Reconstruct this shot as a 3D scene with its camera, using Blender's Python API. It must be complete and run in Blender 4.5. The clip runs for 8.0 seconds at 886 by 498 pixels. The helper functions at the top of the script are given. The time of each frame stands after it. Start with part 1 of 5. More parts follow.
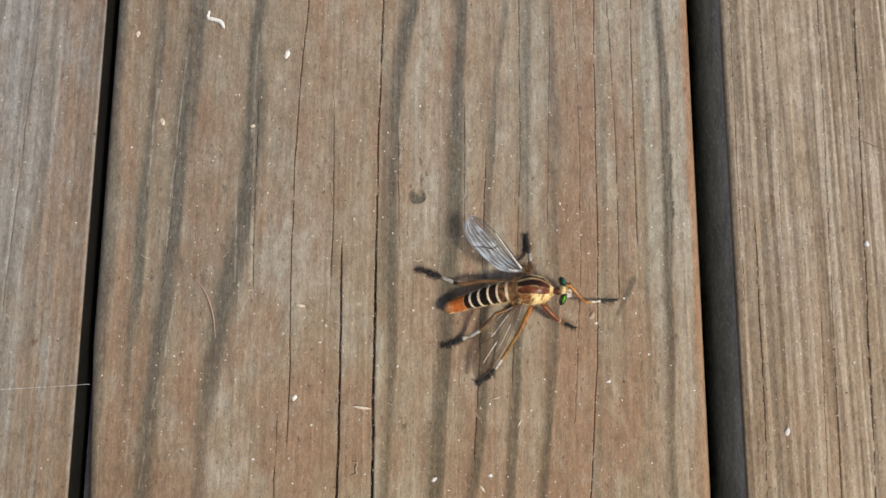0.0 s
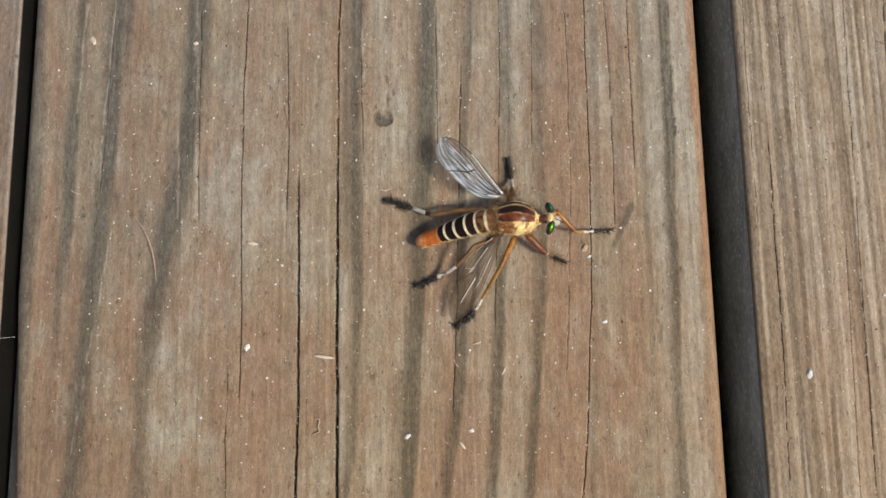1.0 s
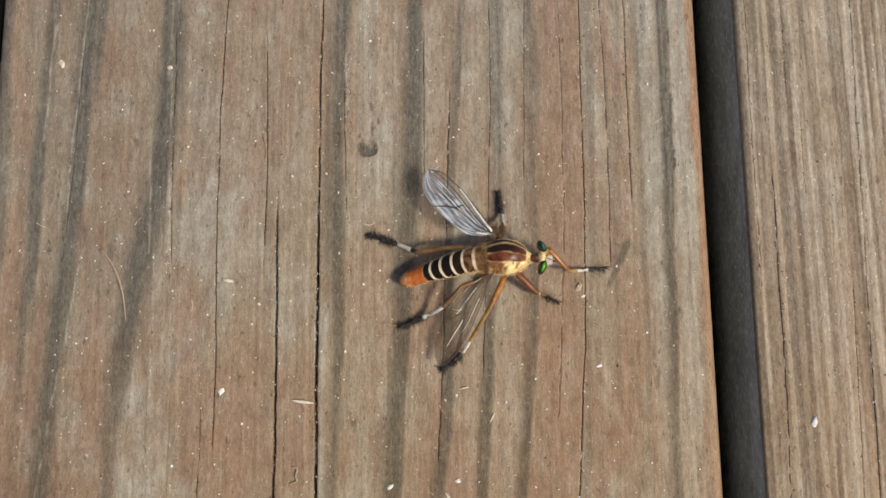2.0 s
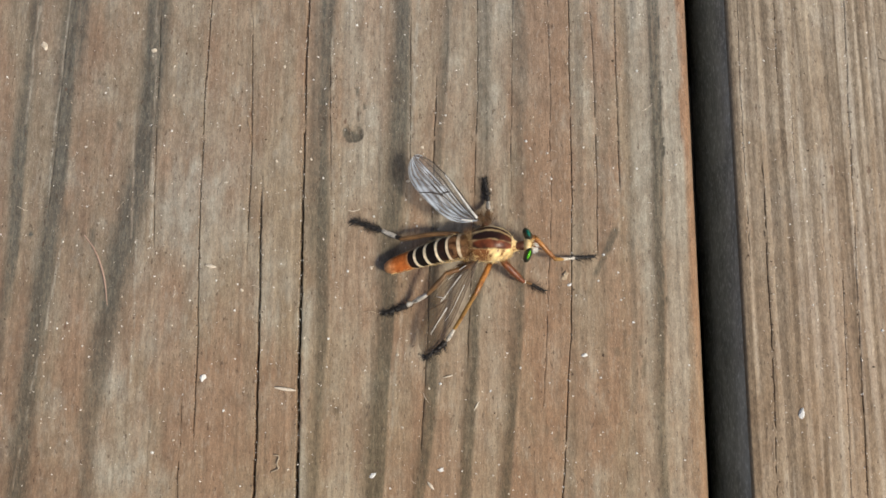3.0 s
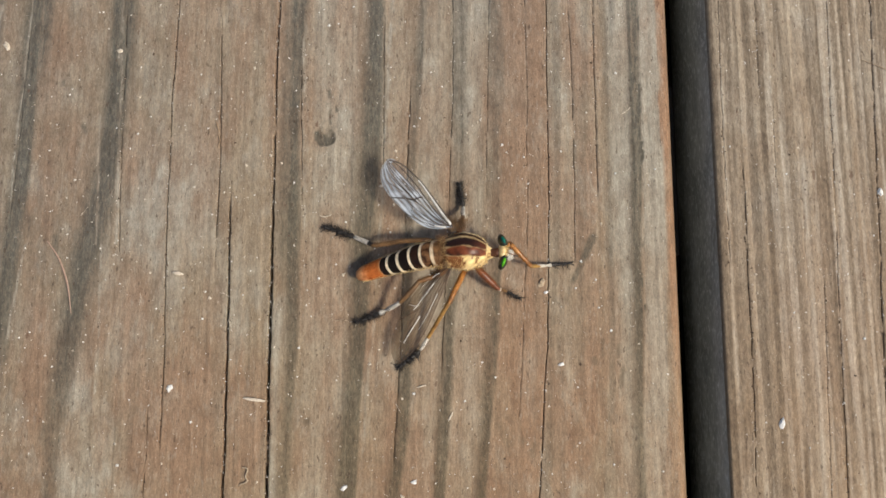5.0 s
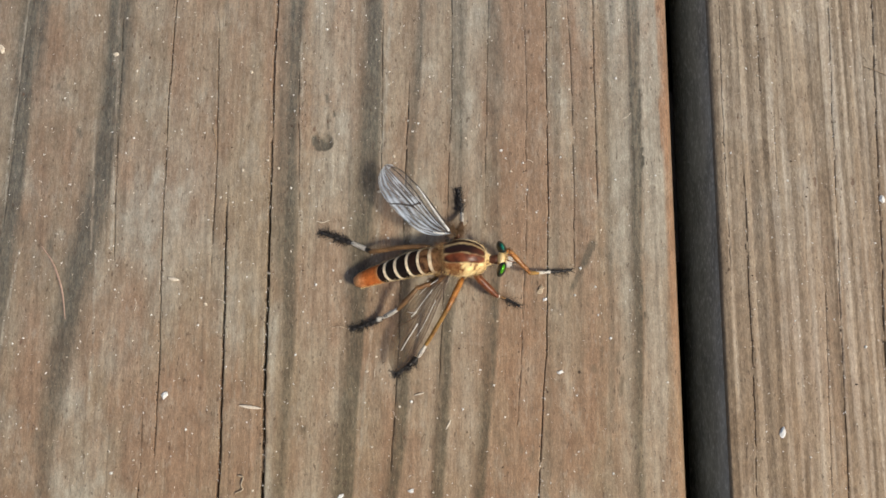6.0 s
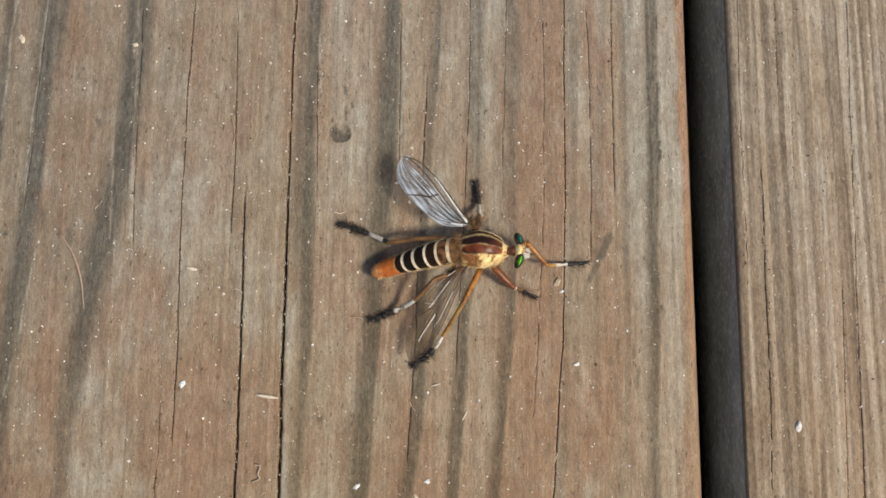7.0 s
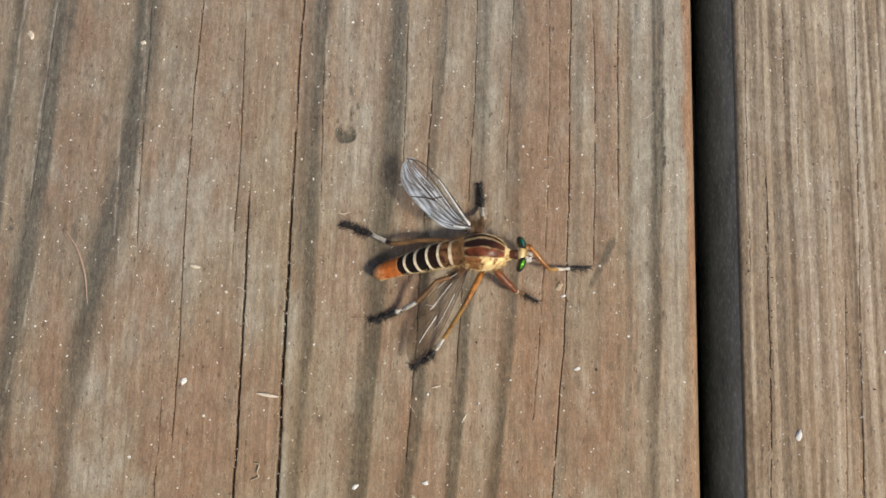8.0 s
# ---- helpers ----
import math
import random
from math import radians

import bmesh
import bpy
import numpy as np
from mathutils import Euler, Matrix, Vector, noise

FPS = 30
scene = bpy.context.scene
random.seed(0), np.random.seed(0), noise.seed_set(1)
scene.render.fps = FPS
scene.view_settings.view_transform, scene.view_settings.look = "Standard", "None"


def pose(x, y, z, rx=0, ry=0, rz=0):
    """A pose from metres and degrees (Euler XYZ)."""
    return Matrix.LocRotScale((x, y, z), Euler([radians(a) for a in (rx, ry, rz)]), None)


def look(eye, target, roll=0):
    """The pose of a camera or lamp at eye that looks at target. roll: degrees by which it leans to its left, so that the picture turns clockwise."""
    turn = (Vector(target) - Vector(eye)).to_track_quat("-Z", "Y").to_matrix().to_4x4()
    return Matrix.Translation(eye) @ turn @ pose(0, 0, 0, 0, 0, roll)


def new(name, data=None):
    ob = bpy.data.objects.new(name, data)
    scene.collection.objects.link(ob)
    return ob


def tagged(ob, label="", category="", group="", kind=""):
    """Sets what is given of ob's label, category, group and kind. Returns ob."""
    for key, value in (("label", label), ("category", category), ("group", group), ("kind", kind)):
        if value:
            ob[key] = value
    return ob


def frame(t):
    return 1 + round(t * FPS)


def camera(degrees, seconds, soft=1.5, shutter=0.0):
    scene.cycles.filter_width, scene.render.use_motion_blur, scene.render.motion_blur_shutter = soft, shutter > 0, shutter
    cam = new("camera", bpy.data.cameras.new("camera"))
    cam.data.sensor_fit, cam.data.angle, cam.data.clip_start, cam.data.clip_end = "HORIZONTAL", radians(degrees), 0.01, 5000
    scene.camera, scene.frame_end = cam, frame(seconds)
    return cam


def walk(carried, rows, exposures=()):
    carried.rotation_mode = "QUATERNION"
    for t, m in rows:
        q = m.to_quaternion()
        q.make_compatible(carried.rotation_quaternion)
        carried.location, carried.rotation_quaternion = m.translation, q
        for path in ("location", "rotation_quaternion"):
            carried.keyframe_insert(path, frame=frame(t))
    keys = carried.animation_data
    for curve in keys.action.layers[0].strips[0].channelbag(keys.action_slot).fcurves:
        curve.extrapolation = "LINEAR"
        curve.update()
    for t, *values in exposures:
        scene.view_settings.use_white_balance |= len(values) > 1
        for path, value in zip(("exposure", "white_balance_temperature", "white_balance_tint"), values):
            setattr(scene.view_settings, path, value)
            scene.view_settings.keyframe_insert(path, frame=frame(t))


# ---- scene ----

MM = 0.001

# ---- camera ----
cam = camera(56.79, 8.0, 1.65)
PATH = [
    (0.0, pose(0.00727, -0.02457, 0.18673, 9.802, -0.797, 0.251)),
    (0.1, pose(0.01089, -0.02322, 0.18412, 10.096, -0.595, 0.159)),
    (0.2, pose(0.01378, -0.02137, 0.17995, 9.954, -0.950, 0.045)),
    (0.3, pose(0.01758, -0.02185, 0.17645, 10.133, -0.717, -0.343)),
    (0.4, pose(0.02073, -0.02572, 0.17253, 10.185, -0.615, -0.500)),
    (0.5, pose(0.02194, -0.02724, 0.16952, 9.695, -0.756, -0.646)),
    (0.6, pose(0.02248, -0.02968, 0.16722, 9.839, -0.590, -0.759)),
    (0.7, pose(0.02046, -0.03223, 0.16482, 9.612, -0.551, -1.024)),
    (0.8, pose(0.01749, -0.03340, 0.16374, 9.421, -0.469, -0.959)),
    (0.9, pose(0.01556, -0.03340, 0.16311, 9.238, -0.325, -1.030)),
    (1.0, pose(0.01397, -0.03331, 0.16233, 9.120, -0.369, -0.931)),
    (1.2, pose(0.01255, -0.02735, 0.16152, 8.807, -0.547, -0.858)),
    (1.3, pose(0.01302, -0.02572, 0.16021, 8.946, -0.462, -0.875)),
    (1.5, pose(0.01369, -0.02243, 0.15753, 8.824, -0.446, -0.756)),
    (1.7, pose(0.01544, -0.02356, 0.15590, 9.060, -0.709, -0.734)),
    (2.8, pose(0.01694, -0.02490, 0.15424, 8.344, -0.405, -0.170)),
    (3.0, pose(0.01915, -0.02526, 0.15334, 8.490, -0.639, -0.163)),
    (3.5, pose(0.02204, -0.02359, 0.15222, 8.514, -0.891, -0.419)),
    (4.0, pose(0.02147, -0.02502, 0.15188, 8.435, -1.125, -0.457)),
    (4.5, pose(0.02197, -0.02335, 0.15174, 8.035, -1.040, -0.369)),
    (4.7, pose(0.02192, -0.02312, 0.15113, 8.143, -1.215, -0.326)),
    (5.8, pose(0.02513, -0.02160, 0.14857, 8.229, -1.181, -0.108)),
    (6.0, pose(0.02253, -0.02158, 0.14884, 8.256, -1.358, -0.086)),
    (6.5, pose(0.02093, -0.02199, 0.14901, 8.284, -1.268, 0.141)),
    (7.0, pose(0.02016, -0.02316, 0.14893, 8.247, -1.129, 0.352)),
    (7.2, pose(0.01921, -0.02581, 0.14791, 8.151, -1.172, 0.626)),
    (7.3, pose(0.01935, -0.02613, 0.14810, 8.291, -1.158, 0.902)),
    (7.5, pose(0.02001, -0.02593, 0.14820, 8.057, -1.317, 1.181)),
    (7.7, pose(0.01992, -0.02367, 0.14946, 7.978, -1.070, 1.414)),
    (7.8, pose(0.02010, -0.02271, 0.15082, 8.397, -1.059, 1.443)),
    (8.0, pose(0.02105, -0.02288, 0.14921, 8.270, -0.751, 1.427)),
]
EXPOSURES = [(0.0, 0.0), (8.0, 0.0)]
walk(cam, PATH, EXPOSURES)

# ---- sky and hazy sun ----
SUN_AZ, SUN_EL = 118.0, 52.0
sky_world = bpy.data.worlds.new("sky")
scene.world = sky_world
sky_world.use_nodes = True
wn = sky_world.node_tree
sky = wn.nodes.new("ShaderNodeTexSky")
sky.sky_type, sky.sun_disc = "NISHITA", False
sky.sun_elevation, sky.sun_rotation = radians(SUN_EL), radians(SUN_AZ)
sky.dust_density, sky.air_density = 3.0, 1.0
wn.links.new(sky.outputs[0], wn.nodes["Background"].inputs[0])
wn.nodes["Background"].inputs[1].default_value = 0.092

sun = new("sun", bpy.data.lights.new("sun", "SUN"))
sun.data.energy, sun.data.angle, sun.data.color = 3.14, radians(10), (1.0, 0.92, 0.775)
SUN_DIR = Vector((math.sin(radians(SUN_AZ)) * math.cos(radians(SUN_EL)), math.cos(radians(SUN_AZ)) * math.cos(radians(SUN_EL)), math.sin(radians(SUN_EL))))
sun.matrix_basis = look(SUN_DIR * 3, (0, 0, 0))


# ---- materials ----
class Mat:
    """A node material in the making."""

    def __init__(self, name):
        self.m = bpy.data.materials.new(name)
        self.m.use_nodes = True
        self.t = self.m.node_tree
        self.b = self.t.nodes["Principled BSDF"]
        self.out = self.t.nodes["Material Output"]

    def node(self, kind, **values):
        n = self.t.nodes.new(kind)
        for key, value in values.items():
            n.inputs[key].default_value = value
        return n

    def link(self, a, b):
        self.t.links.new(a, b)

    def coords(self, scale, offset=False):
        c = self.t.nodes.new("ShaderNodeTexCoord")
        m = self.node("ShaderNodeMapping", Scale=scale)
        if offset:
            info = self.t.nodes.new("ShaderNodeObjectInfo")
            v = self.t.nodes.new("ShaderNodeVectorMath")
            v.operation = "SCALE"
            v.inputs[0].default_value = (0.0, 31.0, 17.0)
            self.link(info.outputs["Random"], v.inputs["Scale"])
            a = self.t.nodes.new("ShaderNodeVectorMath")
            self.link(c.outputs["Object"], a.inputs[0])
            self.link(v.outputs[0], a.inputs[1])
            self.link(a.outputs[0], m.inputs[0])
        else:
            self.link(c.outputs["Object"], m.inputs[0])
        return m.outputs[0]

    def noise(self, scale, detail=4.0, rough=0.6, offset=False):
        n = self.node("ShaderNodeTexNoise", Scale=1.0, Detail=detail, Roughness=rough)
        self.link(self.coords(scale, offset), n.inputs["Vector"])
        return n.outputs[0]

    def band(self, value, lo, hi, a=0.0, b=1.0):
        n = self.node("ShaderNodeMapRange")
        n.inputs[1].default_value, n.inputs[2].default_value = lo, hi
        n.inputs[3].default_value, n.inputs[4].default_value = a, b
        self.link(value, n.inputs[0])
        return n.outputs[0]

    def math(self, op, a, b=0.0):
        n = self.t.nodes.new("ShaderNodeMath")
        n.operation = op
        for i, v in enumerate((a, b)):
            if isinstance(v, (int, float)):
                n.inputs[i].default_value = v
            else:
                self.link(v, n.inputs[i])
        return n.outputs[0]

    def mix(self, fac, a, b, blend="MIX"):
        n = self.t.nodes.new("ShaderNodeMix")
        n.data_type, n.blend_type = "RGBA", blend
        for i, v in ((0, fac), (6, a), (7, b)):
            if isinstance(v, (int, float)):
                n.inputs[i].default_value = v
            elif isinstance(v, tuple):
                n.inputs[i].default_value = (*v, 1.0)
            else:
                self.link(v, n.inputs[i])
        return n.outputs[2]

    def attr(self, name):
        n = self.t.nodes.new("ShaderNodeAttribute")
        n.attribute_name = name
        return n

    def finish(self, colour, rough=0.6, bump=None, depth=0.0001, strength=0.5, **more):
        if isinstance(colour, tuple):
            self.b.inputs["Base Color"].default_value = (*colour, 1.0)
        else:
            self.link(colour, self.b.inputs["Base Color"])
        if isinstance(rough, (int, float)):
            self.b.inputs["Roughness"].default_value = rough
        else:
            self.link(rough, self.b.inputs["Roughness"])
        if bump is not None:
            n = self.node("ShaderNodeBump", Strength=strength, Distance=depth)
            self.link(bump, n.inputs["Height"])
            self.link(n.outputs[0], self.b.inputs["Normal"])
        for key, value in more.items():
            self.b.inputs[key.replace("_", " ")].default_value = value
        return self.m


def wood_material(name, tan, red, grey, dark, red_share, fibre, side=1.0):
    """Weathered decking: tan, reddish and greyed wood with dark late-wood bands from the plank's own 'ring' values."""
    m = Mat(name)
    ring, edge, mould_shade = m.attr("ring").outputs["Fac"], m.attr("edge").outputs["Fac"], m.attr("mould_shade").outputs["Fac"]
    warm, pale = m.attr("warm").outputs["Fac"], m.attr("pale").outputs["Fac"]
    large = m.noise((90.0, 22.0, 90.0), 5.0, 0.62, True)
    patch = m.noise((170.0, 75.0, 170.0), 6.0, 0.70, True)
    mid = m.noise((170.0, 48.0, 170.0), 5.0, 0.64, True)
    streak = m.noise((1300.0, 70.0, 1300.0), 3.0, 0.6, True)
    fine = m.noise((2700.0, 850.0, 2700.0), 4.0, 0.66, True)
    grit = m.noise((4200.0, 2600.0, 4200.0), 2.0, 0.6, True)
    flock = m.noise((1500.0, 480.0, 1500.0), 3.0, 0.6, True)
    grey_end = m.attr("cool_share").outputs["Fac"]
    fleck = m.noise((1900.0, 620.0, 1900.0), 2.0, 0.55, True)
    c = m.mix(m.math("MULTIPLY", m.math("ADD", m.math("ADD", m.band(large, 0.42, 0.68), warm), m.band(mid, 0.40, 0.60, -0.60, 0.55)), red_share), tan, red)
    c = m.mix(m.math("MULTIPLY", m.math("ADD", m.band(patch, 0.52, 0.70), pale), m.band(mid, 0.62, 0.36, 0.30, 0.85)), c, grey)
    c = m.mix(m.math("MULTIPLY", edge, m.band(patch, 0.35, 0.6, 0.65, 1.0)), c, (0.33, 0.175, 0.092))
    shade = m.math("MULTIPLY", ring, m.band(fine, 0.3, 0.68, 1.0, 0.70))
    c = m.mix(shade, c, m.mix(grey_end, (dark[0] * 1.08, dark[1] * 0.90, dark[2] * 0.68), dark))
    c = m.mix(1.0, c, m.mix(m.band(streak, 0.33, 0.67), (1 - 0.26 * fibre,) * 3, (1 + 0.24 * fibre,) * 3), "MULTIPLY")
    c = m.mix(1.0, c, m.mix(m.band(fine, 0.34, 0.66), (1 - 0.46 * fibre,) * 3, (1 + 0.46 * fibre,) * 3), "MULTIPLY")
    c = m.mix(1.0, c, m.mix(m.band(grit, 0.32, 0.68), (1 - 0.36 * fibre,) * 3, (1 + 0.42 * fibre,) * 3), "MULTIPLY")
    blotch = m.noise((560.0, 230.0, 560.0), 5.0, 0.70, True)
    c = m.mix(1.0, c, m.mix(m.band(blotch, 0.34, 0.66), (0.80, 0.765, 0.745), (1.16, 1.17, 1.175)), "MULTIPLY")
    c = m.mix(m.math("MULTIPLY", m.band(flock, 0.56, 0.70, 0.0, 0.34), m.band(ring, 0.0, 0.7, 1.0, 0.15)), c, (0.47, 0.415, 0.335))
    c = m.mix(1.0, c, m.mix(grey_end, (1.015, 0.985, 0.915), (0.99, 1.0, 1.025)), "MULTIPLY")
    c = m.mix(m.band(fleck, 0.66, 0.715, 0.0, 0.65), c, (0.075, 0.048, 0.032))
    spot = m.noise((760.0, 330.0, 760.0), 3.0, 0.6, True)
    c = m.mix(m.band(spot, 0.685, 0.73, 0.0, 0.6), c, (0.105, 0.048, 0.028))
    c = m.mix(m.band(grit, 0.70, 0.76, 0.0, 0.5), c, (0.60, 0.55, 0.47))
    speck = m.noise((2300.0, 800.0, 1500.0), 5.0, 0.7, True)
    aged_shade = m.mix(m.band(patch, 0.35, 0.65), (0.13 * side, 0.128 * side, 0.112 * side), (0.25 * side, 0.248 * side, 0.22 * side))
    aged_shade = m.mix(m.band(speck, 0.50, 0.68), aged_shade, (0.36 * side, 0.36 * side, 0.34 * side))
    c = m.mix(mould_shade, c, aged_shade)
    h = m.math("ADD", m.math("ADD", fine, m.math("MULTIPLY", streak, 0.8)), m.math("MULTIPLY", grit, 0.5))
    return m.finish(c, m.band(fine, 0.3, 0.7, 0.60, 0.82), h, 0.00014, 0.7, Specular_IOR_Level=0.3)


WOOD = wood_material("weathered_brown_decking", (0.298, 0.231, 0.157), (0.294, 0.194, 0.126), (0.390, 0.352, 0.282), (0.092, 0.090, 0.075), 0.72, 0.33)
WOOD_PALE = wood_material("weathered_pale_decking", (0.405, 0.328, 0.232), (0.350, 0.252, 0.160), (0.490, 0.430, 0.340), (0.125, 0.093, 0.062), 0.40, 0.32, 2.2)

# Side factor 0.03 puts the narrow gap's shade into the side colour.
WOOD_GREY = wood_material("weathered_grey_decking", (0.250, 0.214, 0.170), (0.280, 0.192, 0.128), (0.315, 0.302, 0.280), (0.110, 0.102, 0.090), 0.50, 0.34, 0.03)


def speckled(name, a, b, scale, rough=0.6, bump=0.00005, **more):
    m = Mat(name)
    n = m.noise((scale,) * 3, 4.0, 0.65)
    return m.finish(m.mix(m.band(n, 0.3, 0.7), a, b), rough, n, bump, 0.5, **more)


SOIL = speckled("dark_soil", (0.03, 0.024, 0.018), (0.065, 0.05, 0.036), 40.0, 0.9, 0.01)
JOIST = speckled("old_joist_timber", (0.06, 0.048, 0.036), (0.11, 0.09, 0.07), 60.0, 0.85, 0.0005)
CHIP = speckled("pale_wood_chip", (0.56, 0.46, 0.34), (0.80, 0.72, 0.60), 2500.0, 0.7)
WHITE = speckled("white_flake", (0.70, 0.68, 0.64), (0.90, 0.89, 0.86), 3000.0, 0.6)
TAN = speckled("tan_fibre", (0.34, 0.26, 0.17), (0.58, 0.46, 0.32), 2200.0, 0.7)
BLADE = speckled("dry_grass_blade", (0.35, 0.225, 0.165), (0.50, 0.345, 0.265), 2000.0, 0.5)
STRAW = speckled("dry_straw", (0.26, 0.17, 0.10), (0.40, 0.29, 0.18), 2000.0, 0.6)
DUST = Mat("pale_dust")
dust_n = DUST.t.nodes.new("ShaderNodeNewGeometry")
DUST = DUST.finish(DUST.mix(dust_n.outputs["Random Per Island"], (0.46, 0.38, 0.28), (0.93, 0.90, 0.85)), 0.7)
TRASH = Mat("dark_crumb")
dust_n = TRASH.t.nodes.new("ShaderNodeNewGeometry")
TRASH = TRASH.finish(TRASH.mix(dust_n.outputs["Random Per Island"], (0.035, 0.02, 0.012), (0.12, 0.07, 0.045)), 0.8)


# ---- helpers of this scene ----
def mesh_of(name, verts, faces, smooth=True):
    me = bpy.data.meshes.new(name)
    me.from_pydata([tuple(v) for v in verts], [], [tuple(int(i) for i in f) for f in faces])
    me.update()
    if smooth:
        me.shade_smooth()
    return me


def part(name, data, material, parent=None, label=""):
    """Links mesh data (or vertices and faces) as one mesh object under a thing."""
    me = mesh_of(name, *data) if isinstance(data, tuple) else data
    if not me.materials:
        me.materials.append(material)
    ob = new(name, me)
    ob.parent = parent
    return tagged(ob, label)


def hashed(i, j, seed):
    v = np.sin(i * 127.1 + j * 311.7 + seed * 74.7) * 43758.5453
    return v - np.floor(v)


def vnoise(x, y, seed):
    """Smooth value noise of two arrays, 0 to 1."""
    i, j = np.floor(x), np.floor(y)
    u, v = x - i, y - j
    u, v = u * u * (3 - 2 * u), v * v * (3 - 2 * v)
    a = hashed(i, j, seed) * (1 - u) + hashed(i + 1, j, seed) * u
    b = hashed(i, j + 1, seed) * (1 - u) + hashed(i + 1, j + 1, seed) * u
    return a * (1 - v) + b * v


def fractal(x, y, seed, octaves=4):
    total, amp = 0.0, 0.5
    for n in range(octaves):
        total = total + amp * vnoise(x * 2**n, y * 2**n, seed + n)
        amp *= 0.5
    return total / (1 - 0.5**octaves)


def curve_at(coefs, y):
    v = np.clip(y / 50.0, -1.35, 1.35)
    return sum(c * v**n for n, c in enumerate(coefs))


def grid_faces(rows, cols):
    i = np.arange(rows - 1)[:, None] * cols + np.arange(cols - 1)[None, :]
    i = i.ravel()
    return np.stack([i, i + 1, i + cols + 1, i + cols], 1)


# ---- planks: all lengths in millimetres ----
HALF, THICK, REACH = 69.7, 25.0, 1190.0


def plank_mesh(name, cracks, bands, seed, fine, stripes=0.0, pit=None, edges=(1.0, 1.0), warms=(), pales=(), blots=(), smears_shade=(), dusty=(), strips=(), rusts=(), worn_left=0.0, ROUND=2.4):
    """A plank along y, its top at z = 0. cracks: (curve, from, to, half width, depth); bands: (curve, left, right,
    strength, and where they fade and narrow: y0, y1, share0, share1, width0, width1);
    warms, pales: strips of redder or paler wood (x, half width, amount); blots: pale patches (x, y, rx, ry, amount);
    smears: dark smudges and painted-in shade (x0, y0, x1, y1, half width, amount); dusty: pale dust lines (curve, from,
    to, half width, amount)."""
    lo, hi, step = fine
    cols = set(np.round(np.arange(-HALF + ROUND, HALF - ROUND, 4.0), 3)) | {HALF - ROUND}
    cols |= set(np.round(np.arange(lo, hi, step), 3)) if hi > lo else set()
    homes = []
    for curve, y0, y1, w, d in cracks:
        home = float(np.mean(curve_at(curve, np.linspace(y0, y1, 9))))
        homes.append(home)
    for home, (curve, y0, y1, w, d) in zip(homes, cracks):
        cols = {c for c in cols if abs(c - home) > 0.55 * w + 0.12}
    for home, (curve, y0, y1, w, d) in zip(homes, cracks):
        cols |= {home + w * s for s in (-1.0, -0.5, 0.0, 0.5, 1.0)}
    if pit:
        cols |= set(np.round(np.arange(pit[0] - 2.6, pit[0] + 2.6, 0.2), 3))
    cols = np.array(sorted(c for c in cols if abs(c) <= HALF - ROUND))
    if hi > lo:
        rows = np.r_[np.arange(-REACH, -90, 50), np.arange(-90, 90, 0.45), np.arange(90, REACH + 1, 50)]
    else:
        rows = np.linspace(-REACH, REACH, 32)
    if pit:
        rows = np.sort(np.r_[rows, np.arange(pit[1] - 2.6, pit[1] + 2.6, 0.2)])
    # cross-section: top columns, then rounded edges, sides and base
    arc = np.linspace(0, math.pi / 2, 6)[1:]
    side = np.array([-ROUND - 0.35, -4.0, -8.0, -14.0, -THICK + 1.5])
    right = np.r_[np.stack([HALF - ROUND + ROUND * np.sin(arc), -ROUND + ROUND * np.cos(arc)], 1), np.stack([np.full(5, HALF), side], 1), [[HALF - 1.5, -THICK]]]
    left = right[::-1] * (-1, 1)
    px = np.r_[left[:, 0], cols, right[:, 0], left[:1, 0]]
    pz = np.r_[left[:, 1], np.zeros(len(cols)), right[:, 1], left[:1, 1]]
    X, Y = np.meshgrid(px, rows)
    Z = np.repeat(pz[None, :], len(rows), 0)
    top = np.repeat((pz > -ROUND - 0.1)[None, :], len(rows), 0)
    # the columns follow the cracks
    shift = np.zeros_like(X)
    order = np.argsort(homes) if homes else []
    knots = np.r_[-HALF, [homes[k] for k in order], HALF]
    for r, y in enumerate(rows):
        off = [float(curve_at(cracks[k][0], y) - homes[k] + 0.35 * (vnoise(np.array(y / 9.0), np.array(k * 3.1), seed) - 0.5) + 0.15 * (vnoise(np.array(y / 2.2), np.array(k * 5.1), seed + 3) - 0.5) + 0.16 * (vnoise(np.array(y / 0.8), np.array(k * 7.3), seed + 4) - 0.5)) for k in order]
        for n in range(1, len(off)):
            gap = knots[n + 1] - knots[n]
            off[n] = max(off[n], off[n - 1] - 0.7 * gap)
        shift[r] = np.interp(px, knots, np.r_[0.0, off, 0.0])
    RX, X = X.copy(), X + shift * top
    ring = np.zeros_like(X)
    lift = np.zeros_like(X)
    for n, (curve, wl, wr, s, *fade) in enumerate(bands):
        c = curve_at(curve, Y) + 0.9 * (vnoise(Y / 16.0, Y * 0 + n, seed + 20) - 0.5)
        wob = 0.65 + 0.7 * vnoise(Y / 21.0, Y * 0 + n * 1.7, seed + 30)
        if len(fade) > 4:
            wob = wob * np.interp(Y, fade[:2], fade[4:])
        d = X - c
        g = np.exp(-np.abs(d / (np.where(d < 0, wl, wr) * wob)) ** np.where(d < 0, 1.9, 2.6 if n < 2 else 5.0))
        g *= s * (0.62 + 0.62 * fractal(Y / 34.0, X / 5.0 + n * 5, seed + 40, 3))
        if fade:
            g *= np.interp(Y, fade[:2], fade[2:4])
        ring = np.maximum(ring, np.clip(g, 0, 1))
        lift += 0.10 * g
